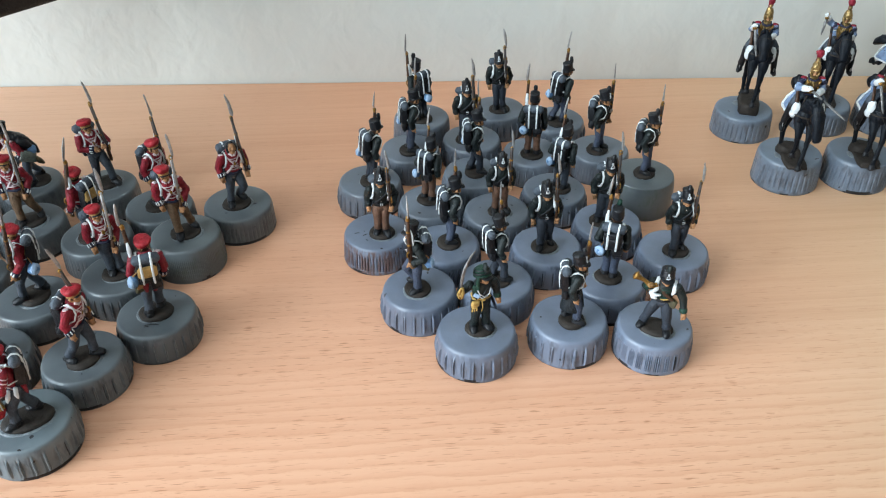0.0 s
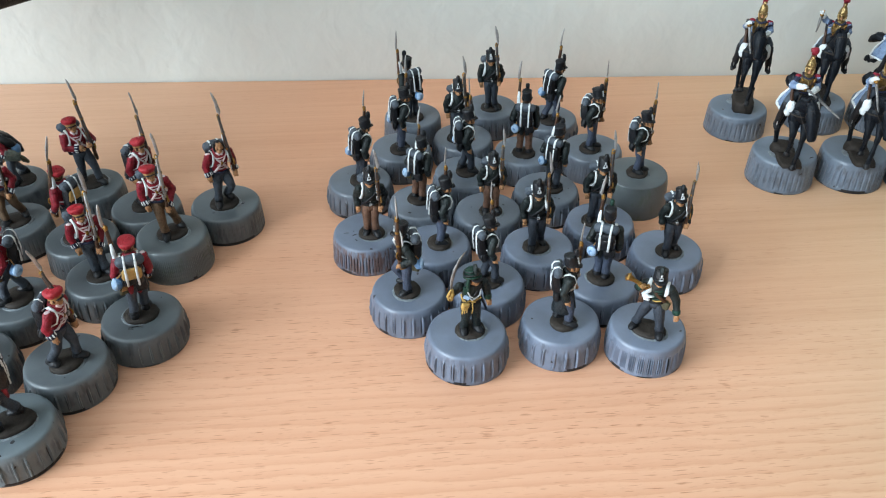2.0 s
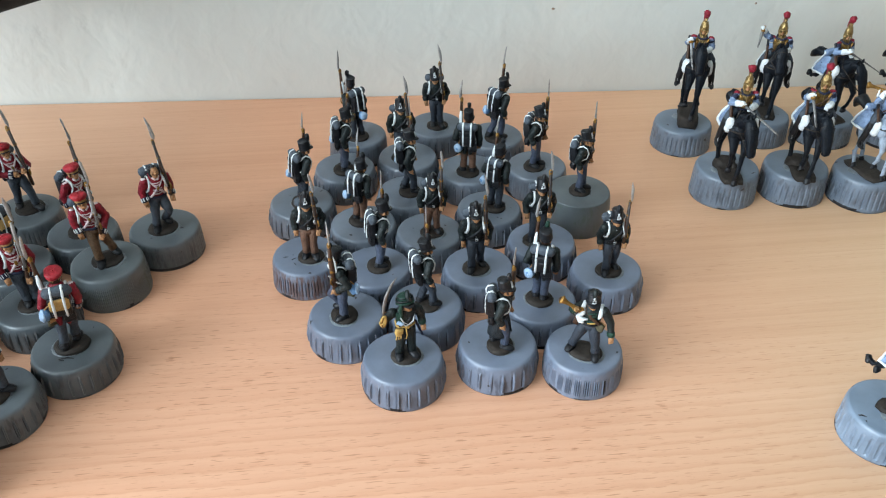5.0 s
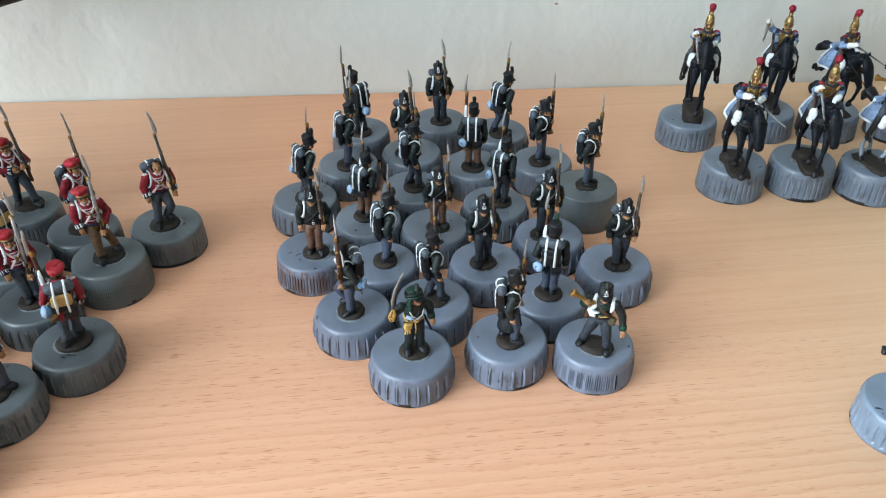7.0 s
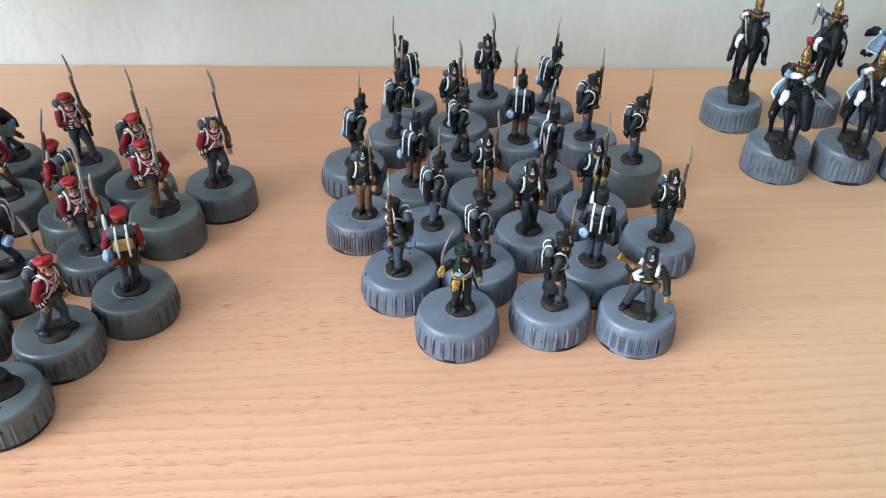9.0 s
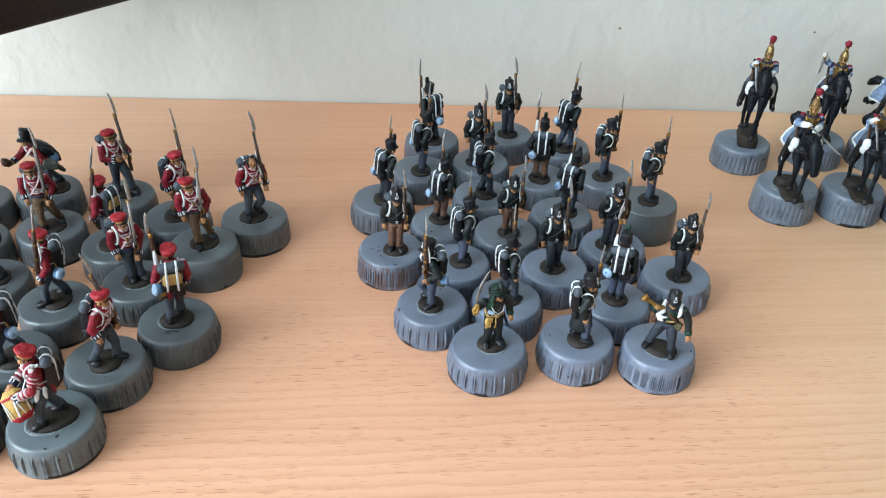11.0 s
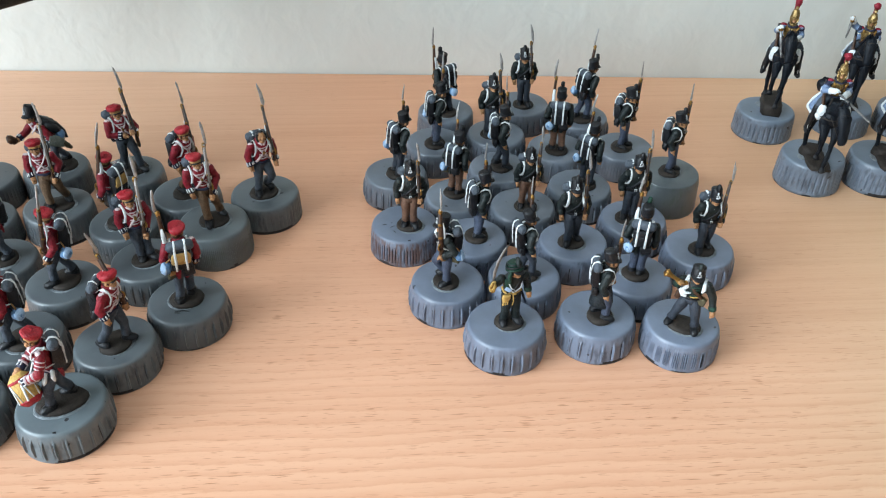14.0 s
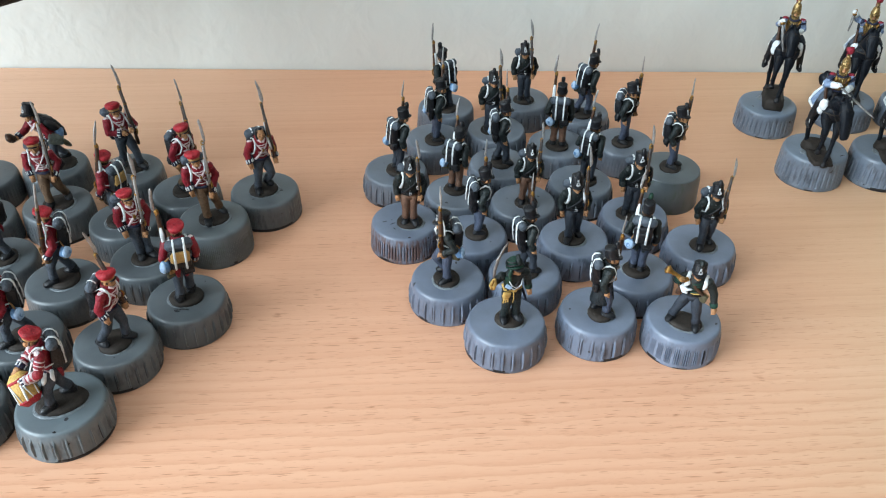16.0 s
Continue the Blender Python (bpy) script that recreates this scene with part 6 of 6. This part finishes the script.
red(-0.1388, 0.3082, -138, "ash", "step", "dark", -0.8, -1.2, 15.2, "ochre blanket roll", blanket="blanket", water=((2.6, 6.0, 12.8), (0.2, 0.97, 0.1)), gun=(10, -6, 19.5))
red(-0.1216, 0.2827, 14, "ash", "close", "darkridge", 0.1, -0.4, 15.2, sway=(-2.4, 1.1), grip=(1.4, -3.6, 12.6), gun=(-5, 6, 21.6), barrel="steel")
red(-0.1498, 0.2675, -105, "ash", "stride", "dark", 0.8, 0.2, 14.9, water=True, size=1.2, sway=(0.4, 0.7), grip=(4.6, -3.2, 12.9), gun=(9, 11, 21.3))
red(-0.1712, 0.3190, -12, "khaki", "stride_r", "dark", 1.2, -1.0, 15.2, size=1.2, sway=(-2.7, 0.1), grip=(2.8, -3.4, 13.6), gun=(-5, 7, 21.7), barrel="steel")
red(-0.1837, 0.3502, -68, "ash", "stride", "dark", 4.4, 0.6, 15.2, "folded spyglass", hat="shako", gun=None, pack=False, extra=spyglass_kit, lean=-3.6, size=1.15, sway=(0, -5.5), tilt=-18,
    right=[(-4.0, -3.4, 21.0), (-5.0, -7.4, 17.6), (-3.2, -12.4, 17.0)], left=[(4.0, -3.4, 21.0), (5.4, -2.4, 17.4), (4.6, -4.6, 14.2)])
red(-0.2120, 0.3392, -70, "ash", "step", "dark", -2.0, 0.0, 15.2)
red(-0.2000, 0.3076, -60, "ash", "step", "dark", -3.0, -1.0, 15.2)
red(-0.1802, 0.2802, -80, "ash", "step", "dark", 2.0, -0.2, 15.2)
red(-0.1535, 0.2365, -110, "ash", "stride", "darkridge", 1.6, -2.5, 15.0, water=True, sway=(0.8, -1.4), gun=(16, 0, 21.6))
red(-0.1611, 0.2043, -60, "ash", "step", "darkridge", -4.0, 0.0, 15.2)

HORSE_GROUP = "toy heavy cavalry on bottle caps"


def trooper(x, y, yaw, fig, label, dx=0.0, dy=0.0, cap="horse"):
    return mount("toy_cavalryman", "toy cavalryman", HORSE_GROUP, label, cap, x, y, fig, yaw, dx, dy)


BLACK_HORSE = "toy cuirassier, red-crested brass helmet, black horse"
trooper(0.1655, 0.4227, 6, cavalry(11, "walk", "down", size=1.11, plinth=4.0), BLACK_HORSE + ", trotting", 2.4, 1.6)
trooper(0.2090, 0.4302, 12, cavalry(12, "walk", "up", turn=-4, size=1.1, mound=4.5), BLACK_HORSE + ", sabre held out", 2.2, 2.8)
mark(trooper(0.1741, 0.3740, 21, cavalry(13, "canter", "cross", turn=-14, size=1.1, mound=4.5), BLACK_HORSE + ", galloping, sabre across", -1.4, -6.2, "horse_tall"), 15.2, [(9.2, -7.4, 11.4, -6.6, 0.35)])
trooper(0.2077, 0.3747, 22, cavalry(14, "canter", "down", turn=-8, size=1.1, mound=4.5), BLACK_HORSE + ", galloping, sabre lowered", -0.2, -6.0, "horse_tall")
trooper(0.2430, 0.4288, 50, cavalry(15, "gallop", "cross", turn=-22, size=1.1), BLACK_HORSE + ", galloping side on", -1.0, -1.8)
trooper(0.2398, 0.3695, 50, cavalry(16, "walk", "horn", "pale", False, turn=-80, size=1.02), "toy trumpeter in a black bicorne on a pale horse", -1.8, -1.7, "horse_tall")
trooper(0.2790, 0.4260, 58, cavalry(17, "gallop", "down", turn=-20, size=1.1), BLACK_HORSE + ", galloping last", 2.0, 0.0)
mark(trooper(0.1855, 0.2208, 80, cavalry(18, "gallop", "down", tail=False, plank=0.7), BLACK_HORSE + ", pale cap", 1.0, -3.0, "pale"), CAP_H, [(-12.6, -2.7, -10.2, -3.5, 0.42), (-11.2, -5.4, -10.9, -5.4, 0.55)])
